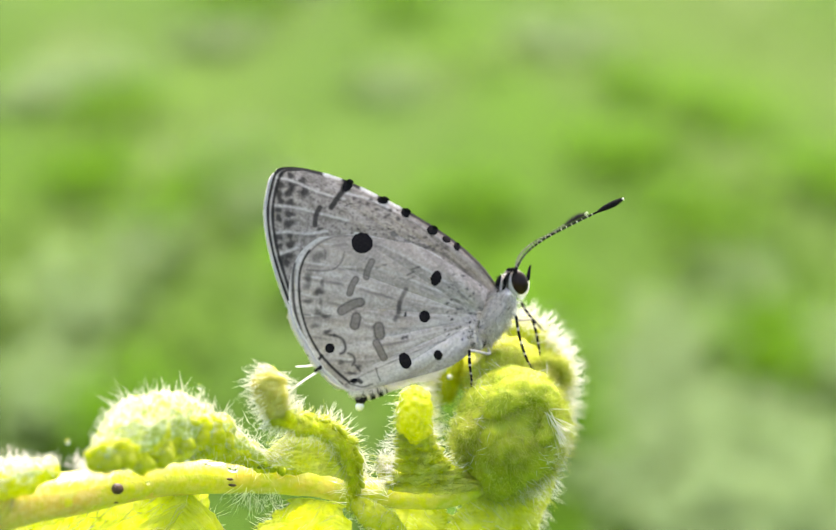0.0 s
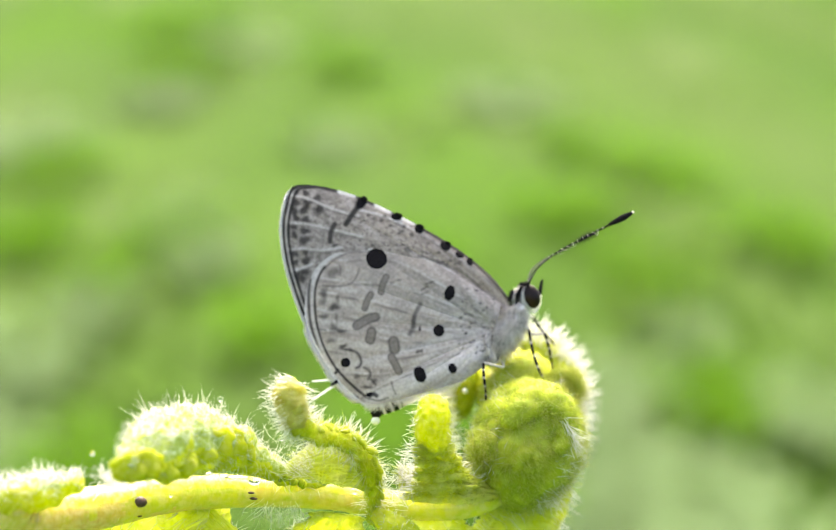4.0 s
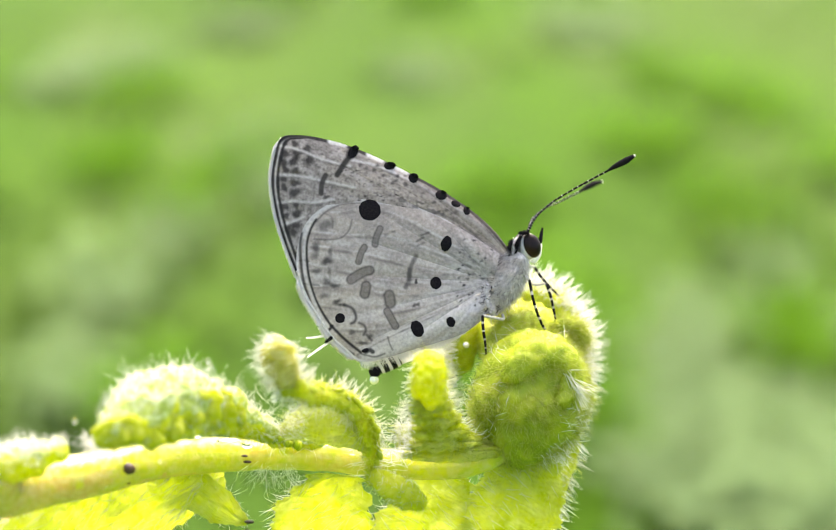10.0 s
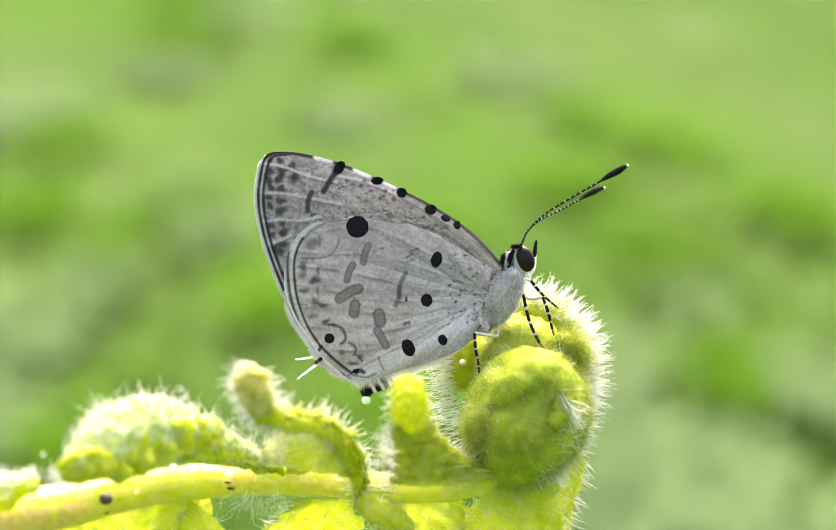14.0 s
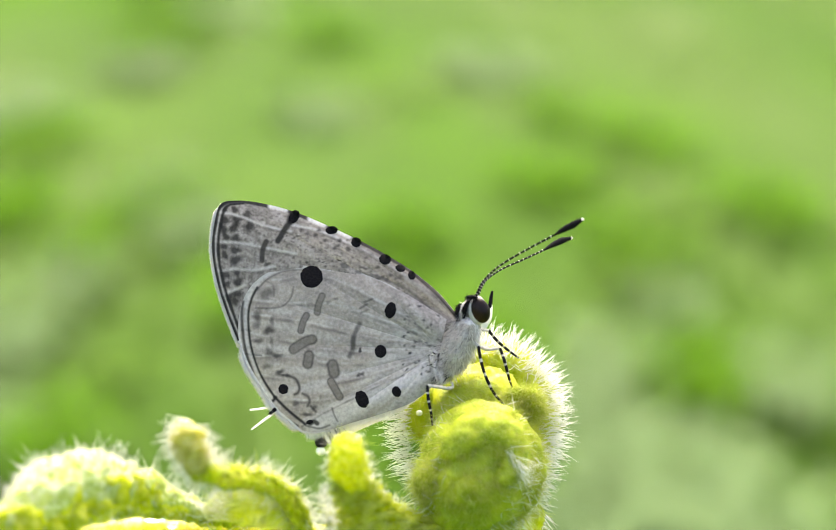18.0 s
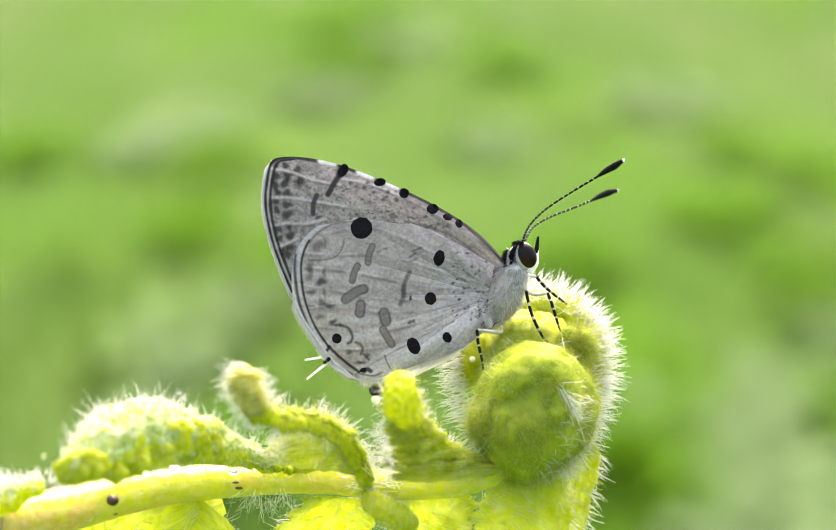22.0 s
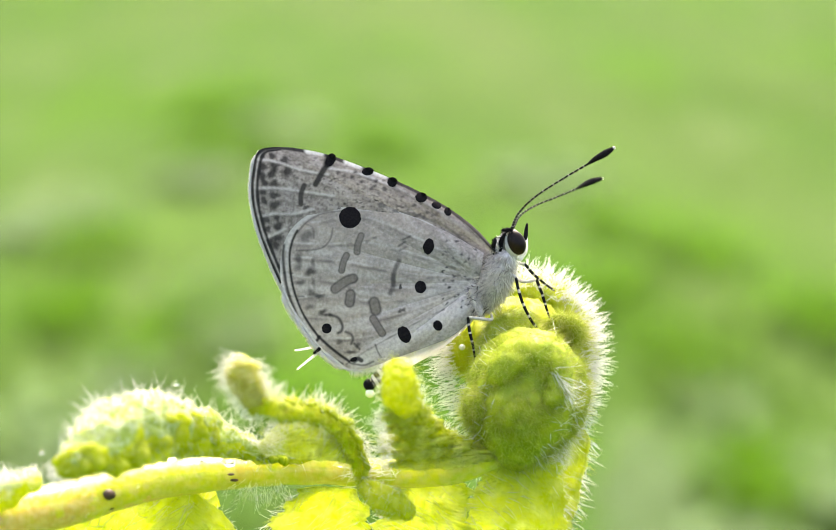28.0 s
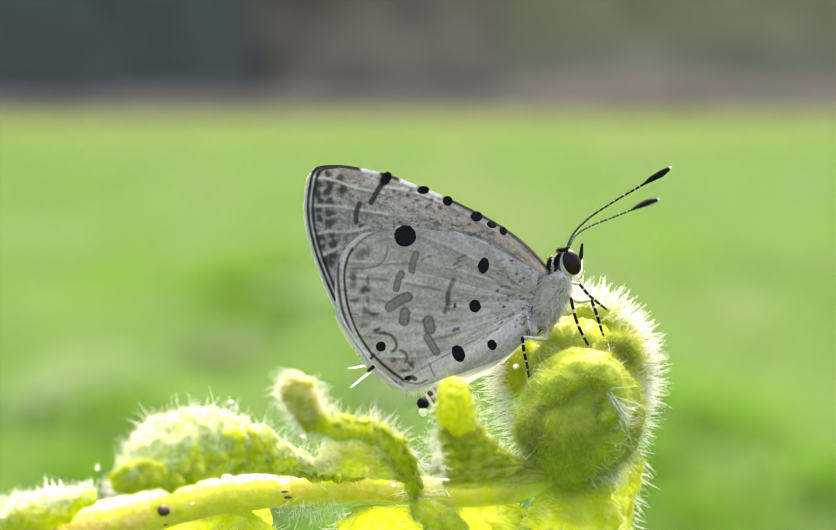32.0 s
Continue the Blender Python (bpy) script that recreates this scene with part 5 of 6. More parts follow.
    for line, w, al in ((((-6.58, 0.17), (-5.78, 0.17), (-5.03, 0.33), (-4.58, 0.81), (-4.42, 1.46)), 0.05, 0.55), (((-4.65, -3.70), (-4.16, -3.90), (-3.94, -4.35), (-4.00, -4.67), (-4.20, -4.80)), 0.085, 0.85), (((-3.74, -4.74), (-3.45, -4.87), (-3.32, -5.16), (-3.42, -5.45)), 0.08, 0.75),
                        (((-3.23, -5.45), (-2.94, -5.77)), 0.08, 0.75), (((-6.26, 1.84), (-5.62, 1.52), (-5.55, 0.88)), 0.05, 0.4), (((-2.00, -5.51), (-1.84, -5.96), (-1.65, -6.29)), 0.05, 0.6), (((-0.13, 0.62), (-0.52, 0.36)), 0.06, 0.6), (((0.19, 0.94), (-0.26, 0.75)), 0.06, 0.6), (((-0.07, 0.30), (-0.45, 0.10)), 0.06, 0.5)):
        p.stroke(line, w, ink, al, 0.7)
    p.stroke([(-3.6, 2.5), (-4.9, 2.4), (-5.9, 1.9), (-6.5, 1.25)], 0.06, (0.14, 0.13, 0.125), 0.7, 0.7)
    p.stroke([(-2.2, 2.66), (-3.6, 2.7), (-4.9, 2.62), (-6.05, 2.1), (-6.8, 1.3), (-7.2, 0.4)], 0.17, (0.8, 0.785, 0.77), 0.85, 0.5)
    # pale rim along the costa, two dark lines along the outer border
    p.mix(0.75 * (s < 0.42) * (s > 0.08) * np.clip((0.26 - edge) / 0.12, 0, 1), (0.74, 0.73, 0.72))
    for line, w, al in ((((-6.52, 1.35), (-6.81, 0.75), (-7.00, -0.09), (-6.97, -1.06), (-6.78, -2.19), (-6.39, -3.35), (-5.91, -4.22), (-5.36, -5.00)), 0.07, 0.95), (((-7.33, 0.49), (-7.39, -0.25), (-7.29, -1.38), (-7.07, -2.51), (-6.68, -3.58), (-6.26, -4.54), (-5.74, -5.32)), 0.085, 0.85),
                        (((-5.36, -5.00), (-4.49, -5.80), (-3.55, -6.51)), 0.085, 0.95), (((-5.68, -5.35), (-4.84, -6.16), (-4.00, -6.67)), 0.1, 0.95), (((-5.94, -5.51), (-5.49, -5.25), (-5.29, -5.00)), 0.09, 0.95), (((-7.23, -2.51), (-6.58, -2.58), (-6.20, -2.58)), 0.05, 0.6), (((-7.39, -1.16), (-6.84, -1.19)), 0.05, 0.6)):
        p.stroke(line, w, DARK, al, 0.55)
    p.stroke([(-7.13, 0.23), (-7.16, -0.74), (-7.04, -1.87), (-6.65, -3.06), (-6.13, -4.22), (-5.58, -5.06)], 0.07, (0.8, 0.78, 0.77), 0.75, 0.8)
    p.stroke([(-3.23, -6.48), (-3.03, -6.35), (-2.84, -6.45)], 0.13, DARK, 0.9, 0.4)
    p.stroke([(-3.49, -6.61), (-2.71, -6.74), (-2.13, -6.54)], 0.06, DARK, 0.6, 0.6)
    m1 = (s > 0.42) & (s < 0.80)
    p.mix(m1 * np.clip((0.16 - edge) / 0.06, 0, 1), (0.92, 0.91, 0.9))
    # dark flecks at the root
    for q in ((3.90, -2.12), (3.68, -2.48), (3.97, -2.67), (4.13, -2.22), (4.42, -1.54), (4.87, -1.16), (3.81, -2.99)):
        p.blob(q, 0.22, 0.13, 60, (0.04, 0.04, 0.045), 0.85, 0.4)
    return p.c


fore_margin = [W(5.29, 0.03, -0.12), W(3.97, 1.48, -0.12), W(2.19, 2.80, -0.12), W(-0.10, 4.03, -0.12), W(-2.68, 5.14, -0.12), W(-4.61, 5.84, -0.12), W(-6.58, 6.26, -0.12), W(-7.93, 6.32, -0.12), W(-8.74, 6.10, -0.12),
               W(-9.05, 5.20, -0.12), W(-9.20, 3.52, -0.12), W(-8.88, 1.65, -0.12), W(-8.33, -0.03, -0.12), W(-7.66, -1.65, -0.12), W(-7.02, -2.94, -0.12), W(-5.94, -3.00, -0.12), W(-0.77, -2.35, -0.12), W(3.74, -1.39, -0.12)]
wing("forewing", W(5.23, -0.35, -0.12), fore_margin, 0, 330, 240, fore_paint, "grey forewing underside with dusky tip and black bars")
hind_margin = [W(4.55, -0.10, 0.05), W(2.45, 1.13, 0.05), W(0.19, 2.23, 0.05), W(-2.06, 2.74, 0.05), W(-4.32, 2.81, 0.05), W(-5.94, 2.23, 0.05), W(-7.03, 1.19, 0.05), W(-7.52, -0.26, 0.05), W(-7.50, -1.81, 0.05), W(-6.95, -3.29, 0.05),
               W(-5.95, -4.80, 0.05), W(-5.32, -5.68, 0.05), W(-4.38, -6.48, 0.05), W(-3.70, -6.98, 0.05), W(-2.71, -7.00, 0.05), W(-0.65, -6.29, 0.05), W(1.03, -5.71, 0.05), W(2.65, -5.03, 0.05), W(4.00, -3.90, 0.05)]
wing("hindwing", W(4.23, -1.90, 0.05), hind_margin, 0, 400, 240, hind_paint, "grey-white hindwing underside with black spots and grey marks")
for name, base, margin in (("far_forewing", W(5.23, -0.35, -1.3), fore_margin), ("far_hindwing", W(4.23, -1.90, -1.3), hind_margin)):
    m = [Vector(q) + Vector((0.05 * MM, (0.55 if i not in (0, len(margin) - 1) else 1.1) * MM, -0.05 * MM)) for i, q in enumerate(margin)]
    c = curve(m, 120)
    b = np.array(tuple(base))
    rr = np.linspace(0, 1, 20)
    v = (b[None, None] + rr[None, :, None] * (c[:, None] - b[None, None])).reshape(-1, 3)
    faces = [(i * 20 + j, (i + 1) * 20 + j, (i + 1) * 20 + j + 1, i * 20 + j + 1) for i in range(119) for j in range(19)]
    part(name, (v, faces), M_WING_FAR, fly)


def spot(at, rx, ry, turn, name="wing_spot", mat=None, seed=0):
    """A raised patch of black scales with an uneven rim."""
    c = Vector(at)
    verts, faces = [c + Vector((0, -0.03 * MM, 0))], []
    for j in range(48):
        a = 2 * math.pi * j / 48
        k = 1 + 0.08 * noise.noise((2.2 * math.cos(a) + at[0] * 9000, 2.6 * math.sin(a), seed)) + 0.04 * noise.noise((4 * math.cos(a) + at[0] * 9000, 4 * math.sin(a), seed + 3))
        x, y = rx * k * math.cos(a), ry * k * math.sin(a)
        t = radians(turn)
        u, v = x * math.cos(t) - y * math.sin(t), x * math.sin(t) + y * math.cos(t)
        for f, h in ((0.72, 0.026), (1.0, 0.0)):
            verts.append(c + Vector((u * f, -0.11 * u * f - h, v * f)) * MM)
    laid = []
    for n, q in enumerate(verts):
        hits = [h[0].y for h in (tree.ray_cast(Vector((q.x, -0.03, q.z)), Vector((0, 1, 0))) for tree in TREES) if h[0] is not None]
        laid.append(Vector((q.x, (min(hits) if hits else q.y) - (0.02 if n == 0 else 0.018 if n % 2 else 0.004) * MM, q.z)))
    verts = laid
    for j in range(48):
        k = (j + 1) % 48
        faces += [(0, 1 + 2 * k, 1 + 2 * j), (1 + 2 * j, 1 + 2 * k, 2 + 2 * k, 2 + 2 * j)]
    part(name, (verts, faces), mat or M_BLACK, fly)


for q, rx, ry, turn in ((W(-3.39, 2.10, 0.42), 0.67, 0.66, 0), (W(1.26, 0.32, 0.42), 0.33, 0.48, -12), (W(0.74, -2.10, 0.42), 0.35, 0.38, 0), (W(-0.26, -4.94, 0.42), 0.38, 0.52, 25), (W(1.74, -4.42, 0.42), 0.27, 0.33, 25), (W(-4.87, -4.52, 0.36), 0.3, 0.31, 0),
                        (W(-4.48, 5.55, 0.22), 0.28, 0.42, -28), (W(-2.29, 4.84, 0.22), 0.36, 0.24, 5), (W(-0.84, 4.19, 0.22), 0.3, 0.3, -20), (W(0.87, 3.26, 0.22), 0.36, 0.31, 0), (W(1.77, 2.77, 0.22), 0.3, 0.2, -15), (W(2.45, 2.39, 0.22), 0.22, 0.26, 20),
                        (W(-3.29, -6.39, 0.25), 0.22, 0.13, 20)):
    spot(q, rx, ry, turn)


def margin_fringe(points, out, length, count, seed, thick=0.042, name="fringe"):
    rng = np.random.default_rng(seed)
    c = curve(points, count)
    d = np.gradient(c, axis=0)
    n = np.stack([-d[:, 2], 0 * d[:, 0], d[:, 0]], 1) * out
    n /= np.linalg.norm(n, axis=1)[:, None]
    n = n + rng.normal(size=n.shape) * 0.22
    ends = np.clip(np.minimum(np.arange(count), np.arange(count)[::-1]) / (0.12 * count), 0.25, 1)
    geo = hair_mesh(c, n, length * MM * ends * rng.uniform(0.6, 1.1, count), np.full(count, thick * MM), rng, 0.2)
    part(name, geo, M_WHITE, fly, "white hair fringe", kind="stuff")


margin_fringe(fore_margin[8:15], -1, 0.24, 1700, 41, 0.03)
margin_fringe(hind_margin[8:14], -1, 0.42, 1500, 42, 0.026)
margin_fringe(hind_margin[13:18], -1, 0.6, 420, 43, 0.014)


def banded(points, radii, parent, name, bands, seg=10, n=60, pale=M_LEGPALE, dark=M_BLACK, share=0.55):
    geo, grid = sweep(points, radii, n=n, seg=seg)
    rows = [(0 if (i / (n - 1) * bands) % 1 < share else 1) for i in range(n - 1)]
    index = [rows[i] for i in range(n - 1) for j in range(seg)] + [0, 0] * seg
    return part(name, geo, [dark, pale], parent, index=index)


# body
geo, g = sweep([W(6.06, 0.23, -0.7), W(5.55, -0.90, -0.7), W(4.97, -2.10, -0.7), W(3.90, -3.52, -0.75)], [0.75, 1.0, 1.05, 0.7], n=70, seg=28, lump=0.1, lump_size=0.5)
thorax = part("thorax", geo, M_BODY, fly, "thorax clothed in grey-white hair")
hair_on(g, 3200, 0.75, 0.012, 51, thorax, M_FUZZ, jitter=0.22, stand=0.45, lift=(-0.75, 0, -0.65), bend=0.3)
hair_on(g, 160, 0.7, 0.02, 56, thorax, M_GREY_MARK, keep=lambda p, n: n[:, 1] < 0.3, jitter=0.5, stand=0.4, lift=(-0.6, 0, -0.6), bend=0.4, name="dark_hair")
hair_on(g, 260, 0.8, 0.02, 54, thorax, M_WHITE, keep=lambda p, n: n[:, 0] > 0.2, jitter=0.3, stand=0.5, lift=(0.1, 0, -0.9), bend=0.3)
hinge = W(3.74, -3.32, -0.75)
hang = lambda q: Vector(q) - hinge
geo, g = sweep([hang(q) for q in (hinge, W(1.48, -5.00, -0.75), W(-0.77, -6.23, -0.7), W(-2.00, -7.06, -0.5))], [0.8, 0.8, 0.65, 0.42], n=90, seg=22)
abdomen = part("abdomen", geo, M_WHITE, fly, "slim white abdomen with a black-ringed tip")
abdomen.location = hinge
banded([hang(q) for q in (W(-1.03, -6.48, -0.6), W(-1.81, -6.97, -0.5), W(-2.52, -7.39, -0.4))], [0.6, 0.47, 0.34], abdomen, "abdomen_tip", 3.4, 18, 60, M_WHITE, M_BLACK, 0.6)
part("abdomen_end", ellipsoid(hang(W(-2.68, -7.48, -0.4)), 0.38, 0.32, 0.36, 20, 14, 0.15), M_BLACK, abdomen)
DROOP = ((0, 0), (6, 0), (9, 1.5), (13, 1), (20, 1), (25, 2.5), (28, 4), (32, 4))
geo, g = sweep([W(3.90, -1.90, 0.0), W(3.94, -2.94, 0.0), W(4.45, -3.84, 0.0)], [0.22, 0.36, 0.3], n=40, seg=18, lump=0.08, lump_size=0.4)
coxa = part("wing_root_tuft", geo, M_BODY, fly, "dark-flecked grey hair tuft")
hair_on(g, 420, 0.7, 0.016, 52, coxa, M_FUZZ, jitter=0.8, stand=0.4, lift=(-0.6, 0, -0.5))
hair_on(g, 45, 0.5, 0.035, 53, coxa, M_BLACK, jitter=0.6)

# head
head = part("head", ellipsoid(W(6.19, 0.48, -0.6), 0.74, 0.75, 0.86, 28, 20, 0.06), M_GREY_MARK, fly, "grey head striped black and white behind the eye")
eye = part("eye", ellipsoid(W(6.52, 0.48, 0.0), 0.55, 0.42, 0.76, 32, 24, 0, Euler((0, radians(-22), 0)).to_matrix()), M_EYE, head, "large glossy black-brown eye")
part("eye_rim", ellipsoid(W(6.36, 0.42, -0.12), 0.57, 0.36, 0.79, 32, 20, 0, Euler((0, radians(-12), 0)).to_matrix()), M_WHITE, head, "white eye rim")
for line, m, seed in (([W(5.87, 1.06, 0.05), W(5.61, 0.55, 0.1), W(5.55, -0.06, 0.0)], M_BLACK, 1), ([W(5.58, 0.94, 0.0), W(5.39, 0.42, 0.05), W(5.39, -0.19, 0.0)], M_WHITE, 2), ([W(5.35, 0.84, 0.0), W(5.16, 0.32, 0.05), W(5.23, -0.26, 0.0)], M_BLACK, 3),
                      ([W(5.68, 1.23, 0.1), W(6.00, 1.26, 0.2), W(6.32, 1.23, 0.1)], M_BLACK, 4)):
    geo, g = sweep(line, [0.09, 0.14, 0.07] if m is M_BLACK else [0.05, 0.08, 0.04], n=30, seg=12, lump=0.05, lump_size=0.2)
    stripe = part("collar_stripe", geo, m, head)
    hair_on(g, 90, 0.26, 0.022, 55 + seed, stripe, m, jitter=0.5, stand=0.5, lift=(-0.3, -0.3, -0.5))
palp = banded([W(7.06, 0.61, -0.2), W(7.10, 0.94, -0.25), W(7.13, 1.26, -0.3), W(7.19, 1.65, -0.3)], [0.1, 0.13, 0.11, 0.06], head, "palp", 1, 10, 30, share=1.0)
part("palp", sweep([W(6.65, -0.58, -0.3), W(7.03, 0.03, -0.4), W(7.16, 0.87, -0.5)], [0.2, 0.18, 0.06], n=30, seg=12)[0], M_WHITE, head, "white palp")

# antennae: each turns a little at its root
ANTENNAE = []
for line, tip, lifts in (([P(6.23, 1.32, 0.5), P(6.65, 2.23, 0.1), P(7.61, 3.19, -0.5), P(9.23, 4.23, -1.2), P(10.90, 5.19, -1.9)], [P(10.84, 5.16, -1.85), P(11.29, 5.45, -2.1), P(11.87, 5.77, -2.3), P(12.39, 6.10, -2.5)],
                          ((0, 2.9), (6, 2.9), (13, 2.8), (14.5, 2.2), (16.5, 0.0), (17, -0.8), (17.4, 0.8), (18, 1.2), (19, 1.2), (20, 0), (23, 2.0), (25, 1.2), (28, 0.6), (32, 0.9))),
                         ([P(6.35, 1.32, 1.4), P(6.81, 2.10, 2.2), P(7.77, 2.71, 3.2), P(9.16, 3.26, 4.2), P(10.39, 3.77, 5.2)], [P(10.32, 3.74, 5.15), P(10.77, 3.97, 5.5), P(11.29, 4.19, 5.8), P(11.87, 4.35, 6.1)],
                          ((0, 6.3), (2, 6.2), (3.5, 5.6), (6, 4.0), (8.7, 3.2), (11.6, 4.0), (13, 4.2), (14.5, 3.6), (17, 2.0), (17.4, 1.2), (18, 1.3), (19, 1.0), (20, 0), (23, -0.8), (28, -1.4), (32, -1.7)))):
    root = Vector(line[0])
    own = lambda q: Vector(q) - root
    shaft = banded([own(q) for q in line], [0.075, 0.062, 0.058, 0.058, 0.065], fly, "antenna", 22, 8, 230, M_LEGPALE, M_BLACK, 0.84)
    shaft.location = root
    part("antenna_club", sweep([own(q) for q in tip], [0.07, 0.17, 0.21, 0.1], n=40, seg=14)[0], M_BLACK, shaft, "black antenna club")
    part("antenna_tip", ellipsoid(own(tip[-1]), 0.09, 0.08, 0.08, 10, 8), M_WHITE, shaft)
    ANTENNAE.append((shaft, root, lifts))

# legs
for name, femur, shin in (("leg", [P(4.97, -3.77, 0.9), P(4.94, -4.10, 0.4), P(4.23, -4.03, -0.1), P(3.52, -3.94, -0.27)], [P(3.52, -3.90, -0.27), P(3.61, -4.77, -0.3), P(3.81, -5.65, -0.2), P(3.94, -6.55, 0.0)]),
                          ("leg", [P(5.84, -1.06, 0.9), P(6.16, -1.39, 0.6), P(6.52, -1.65, 0.4)], [P(6.45, -1.58, 0.4), P(6.71, -2.74, 0.2), P(7.10, -3.71, 0.3), P(7.55, -4.48, 0.5), P(8.13, -5.06, 0.6)]),
                          ("leg", [P(6.16, -1.55, 1.6), P(6.97, -1.87, 1.6), P(7.74, -1.77, 1.6)], [P(7.74, -1.74, 1.6), P(8.06, -2.61, 1.4), P(8.32, -3.48, 1.5), P(8.58, -4.23, 1.8)]),
                          ("leg", [P(6.48, -0.74, 1.8), P(7.06, -0.81, 2.2)], [P(7.03, -0.77, 2.2), P(7.55, -1.39, 2.4), P(8.13, -1.90, 2.8), P(8.90, -2.48, 3.4)])):
    shank = banded(shin, [0.09, 0.095, 0.08, 0.055], fly, "leg", 5.2, 10, 90, share=0.8)
    part("femur", sweep(femur, [0.1, 0.1, 0.09], n=24, seg=10)[0], M_LEGPALE, shank, "pale grey thigh")

# tails
for pts in ([W(-5.55, -5.58), W(-6.10, -5.71), W(-6.81, -5.81)], [W(-5.42, -5.97), W(-6.00, -6.42), W(-6.68, -6.97)]):
    part("hindwing_tail", sweep(pts, [0.09, 0.075, 0.05], n=30, seg=8)[0], M_WHITE, fly, "thin white tail")
part("hindwing_tail_base", sweep([W(-5.23, -5.65, 0.1), W(-5.68, -6.03, 0.1)], [0.12, 0.1], n=12, seg=8)[0], M_BLACK, fly)
pendant = small("water_drop", "milky drop hanging from the butterfly's abdomen tip", "water drop", P(-2.68, -8.00, 1.8), ellipsoid((0, 0, 0), 0.28, 0.28, 0.28, 24, 16), M_MILKY)

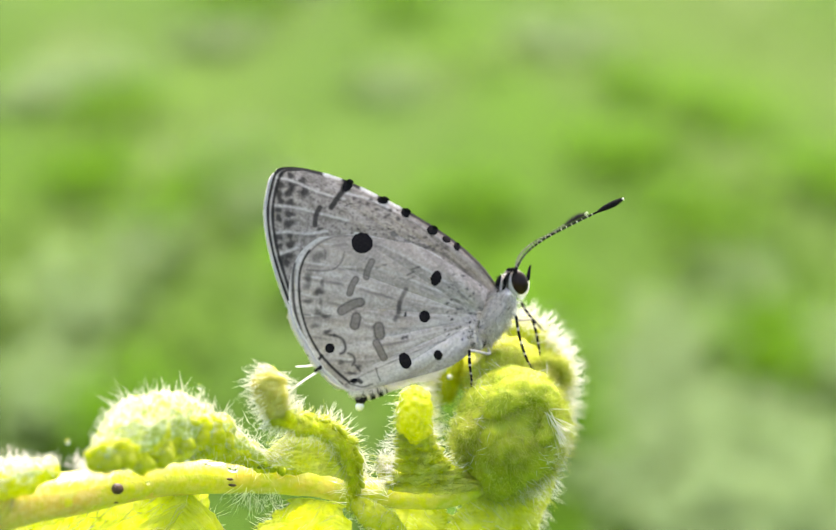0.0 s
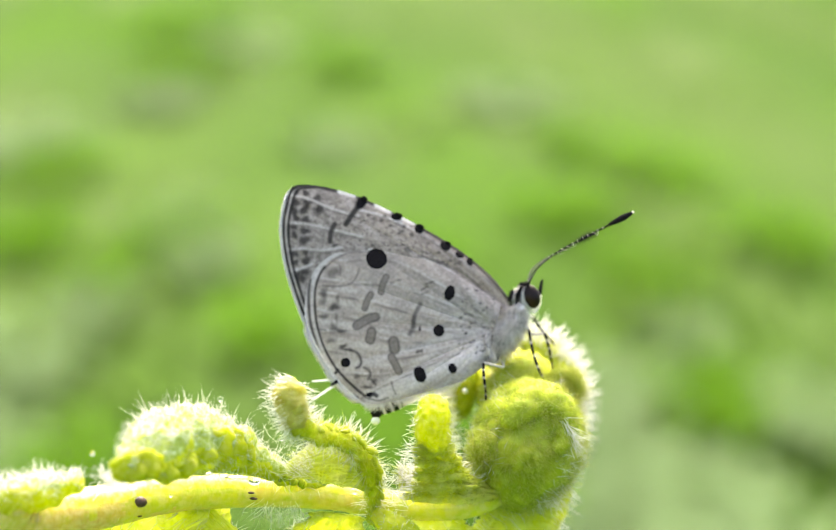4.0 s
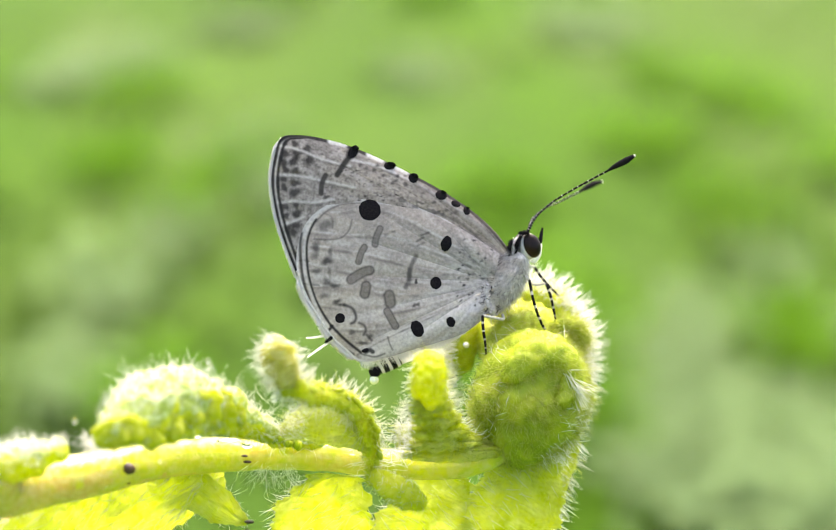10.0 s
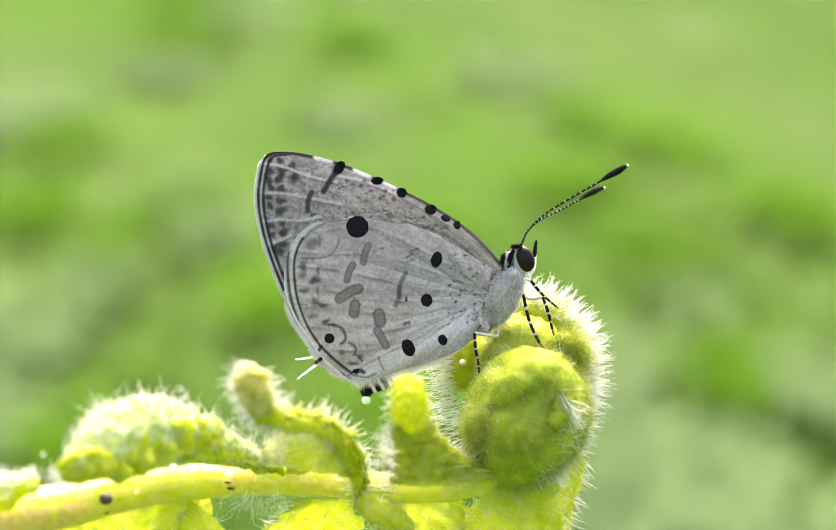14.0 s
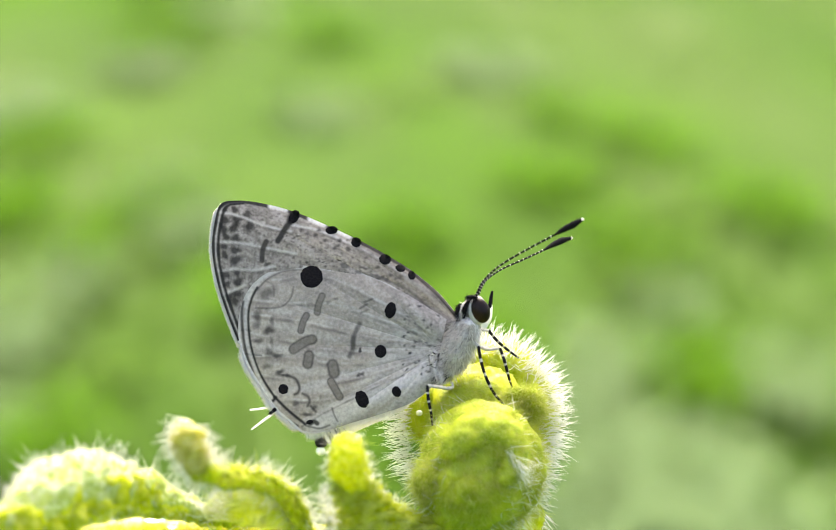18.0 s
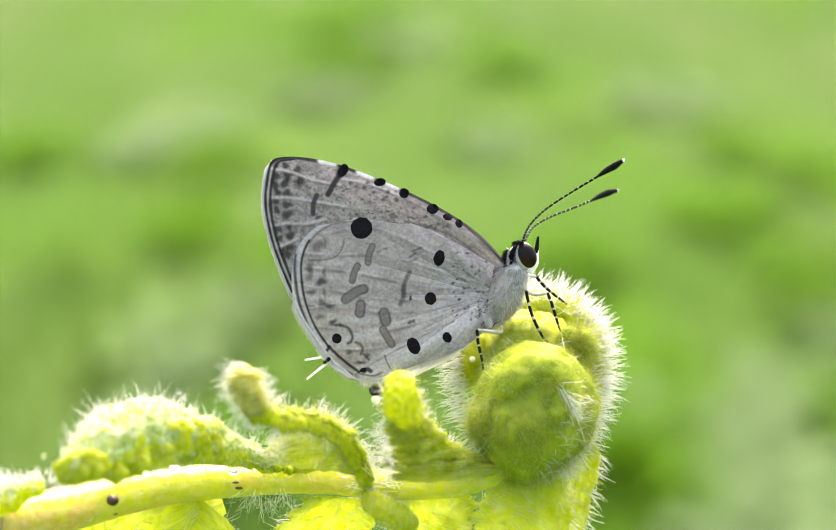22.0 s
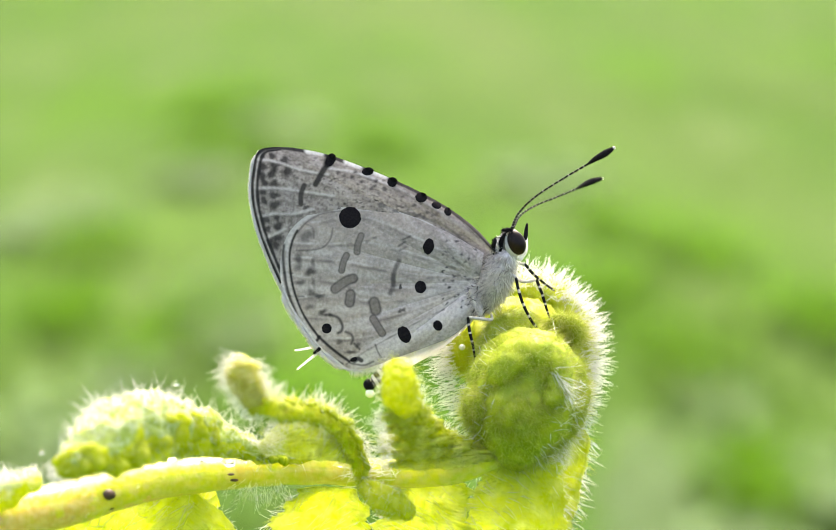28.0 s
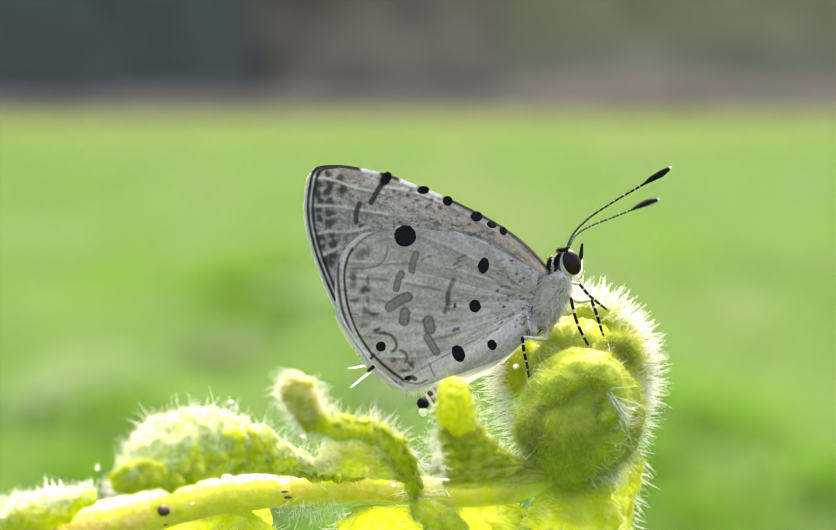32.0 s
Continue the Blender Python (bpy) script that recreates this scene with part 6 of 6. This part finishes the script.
# ---------------------------------------------------------------- movement
# how the frond and what sits on it sways: seconds, place in metres, turn in degrees
SWAY = [
    (0, 0.00093, -0.00076, 0.45526, -12.786, 8.638, 9.435),
    (0.5, 0.00089, -0.00061, 0.45527, -13.695, 8.425, 8.444),
    (1, 0.00083, -0.00056, 0.45528, -13.707, 7.888, 7.630),
    (1.5, 0.00082, -0.00054, 0.45527, -13.084, 7.785, 7.524),
    (2, 0.00089, -0.00055, 0.45525, -11.772, 8.252, 7.818),
    (2.5, 0.00088, -0.00038, 0.45527, -12.828, 8.090, 8.069),
    (3, 0.00089, -0.00027, 0.45527, -13.115, 8.265, 8.527),
    (3.5, 0.00083, -0.00019, 0.45529, -13.363, 7.668, 7.946),
    (5.5, 0.00082, -0.00052, 0.45528, -13.318, 7.576, 8.957),
    (6, 0.00082, -0.00060, 0.45528, -13.366, 7.505, 9.177),
    (6.5, 0.00078, -0.00059, 0.45529, -13.666, 7.164, 8.859),
    (7, 0.00070, -0.00061, 0.45530, -13.540, 6.307, 9.364),
    (7.5, 0.00065, -0.00059, 0.45531, -13.833, 5.673, 9.927),
    (8, 0.00062, -0.00059, 0.45531, -13.974, 5.476, 9.662),
    (8.5, 0.00063, -0.00056, 0.45532, -14.462, 5.517, 10.081),
    (9, 0.00066, -0.00064, 0.45531, -13.892, 5.861, 9.920),
    (9.5, 0.00065, -0.00057, 0.45532, -14.639, 5.846, 10.075),
    (10, 0.00065, -0.00061, 0.45531, -14.375, 5.871, 9.652),
    (10.5, 0.00062, -0.00067, 0.45531, -14.195, 5.578, 8.998),
    (11, 0.00063, -0.00064, 0.45531, -13.707, 5.678, 8.392),
    (11.5, 0.00064, -0.00059, 0.45529, -13.058, 5.847, 7.132),
    (12, 0.00061, -0.00054, 0.45529, -12.530, 5.647, 5.549),
    (12.5, 0.00054, -0.00073, 0.45528, -11.799, 5.142, 3.781),
    (13, 0.00051, -0.00084, 0.45529, -11.587, 4.843, 3.310),
    (13.5, 0.00049, -0.00085, 0.45529, -11.564, 4.664, 3.180),
    (14, 0.00037, -0.00080, 0.45530, -12.069, 3.424, 3.355),
    (14.5, 0.00031, -0.00069, 0.45532, -12.958, 2.688, 3.823),
    (16.5, -0.00013, -0.00031, 0.45537, -18.101, -1.599, 2.703),
    (17, -0.00030, -0.00035, 0.45537, -18.699, -3.316, 2.146),
    (17.5, 0.00020, -0.00092, 0.45531, -12.433, 2.276, -1.051),
    (18, 0.00027, -0.00105, 0.45528, -11.405, 3.079, -0.890),
    (18.5, 0.00024, -0.00112, 0.45527, -10.483, 2.971, -1.759),
    (19, 0.00012, -0.00093, 0.45530, -12.057, 1.537, -1.027),
    (19.5, 0.00006, -0.00092, 0.45531, -12.273, 0.721, -0.294),
    (20, -0.00000, -0.00080, 0.45533, -13.783, 0.000, -0.399),
    (20.5, 0.00006, -0.00092, 0.45531, -12.318, 0.513, 0.560),
    (21, 0.00008, -0.00095, 0.45530, -11.982, 0.661, 1.007),
    (21.5, 0.00006, -0.00105, 0.45531, -12.356, 0.266, 1.813),
    (22, 0.00007, -0.00109, 0.45531, -12.001, 0.186, 2.935),
    (22.5, 0.00016, -0.00118, 0.45529, -10.894, 0.707, 4.669),
    (23, 0.00009, -0.00103, 0.45531, -11.830, 0.150, 4.355),
    (23.5, 0.00020, -0.00125, 0.45526, -9.391, 0.891, 5.376),
    (24, 0.00013, -0.00114, 0.45527, -10.291, 0.633, 3.535),
    (24.5, 0.00004, -0.00115, 0.45527, -9.978, 0.406, 0.286),
    (25, 0.00003, -0.00115, 0.45527, -9.810, 0.491, -0.780),
    (25.5, 0.00001, -0.00100, 0.45529, -11.089, 0.229, -0.853),
    (27.5, 0.00006, -0.00115, 0.45526, -9.440, 0.322, 1.305),
    (28, 0.00001, -0.00114, 0.45526, -9.583, -0.260, 1.851),
    (28.5, 0.00000, -0.00112, 0.45527, -9.773, -0.336, 1.830),
    (29, 0.00004, -0.00118, 0.45525, -9.160, 0.018, 1.937),
    (29.5, 0.00005, -0.00120, 0.45525, -8.963, 0.241, 1.575),
    (30, 0.00007, -0.00125, 0.45524, -8.339, 0.387, 1.742),
    (30.5, 0.00008, -0.00132, 0.45522, -7.645, 0.361, 2.005),
    (31, 0.00004, -0.00140, 0.45520, -6.679, -0.126, 2.097),
    (31.5, 0.00006, -0.00148, 0.45518, -5.867, 0.094, 2.008),
    (32, 0.00002, -0.00156, 0.45515, -4.907, -0.158, 1.212),
]


# how the butterfly rocks on its feet: seconds, degrees of roll, millimetres to the right and up
ROCK = ((0, -1.3, 0.12, 0.04), (1, -1, 0.12, 0.02), (3, -0.8, 0.11, 0), (6, -0.25, 0.06, -0.04), (9, -0.3, 0.05, -0.03), (12, -0.3, 0.04, -0.03), (14, -0.6, 0.03, 0), (16.5, -0.4, 0, 0.03), (17, -0.2, 0, 0), (18, -1.1, 0.07, 0.05), (18.5, -1.05, 0.06, 0.04), (19, -0.6, 0.05, 0.02), (20, -0.1, 0, 0), (22, -0.2, 0.01, -0.02), (23, 0.8, -0.02, -0.08), (24, 0.3, -0.01, -0.06), (25.5, 0.3, -0.03, -0.07), (28, 0, -0.01, -0.04), (32, 0.1, -0.02, -0.05))


def motions():
    for shaft, root, lifts in ANTENNAE:
        walk(shaft, [(t, pose(*root, 0, -a, 0)) for t, a in lifts])
    walk(abdomen, [(t, pose(*hinge, 0, -a, 0)) for t, a in DROOP])
    feet = P(5.0, -3.0, 0.8)
    cols = list(zip(*ROCK))
    rock = lambda t: Matrix.Translation(feet) @ pose(np.interp(t, cols[0], cols[2]) * MM, 0, np.interp(t, cols[0], cols[3]) * MM, 0, np.interp(t, cols[0], cols[1]), 0) @ Matrix.Translation(-feet)
    for ob in M_ALL:
        if ob is fly:
            walk(ob, [(t, pose(*m) @ rock(t)) for t, *m in SWAY])
        elif ob is pendant:
            turn = lambda t: pose(*hinge, 0, -float(np.interp(t, *zip(*DROOP))), 0) @ Matrix.Translation(Vector(ob["rest"]) - hinge)
            walk(ob, [(t, pose(*m) @ rock(t) @ turn(t)) for t, *m in SWAY])
        else:
            rest = Matrix.Translation(ob["rest"]) if "rest" in ob else Matrix.Identity(4)
            walk(ob, [(t, pose(*m) @ rest) for t, *m in SWAY])
        if "rest" in ob:
            del ob["rest"]


motions()
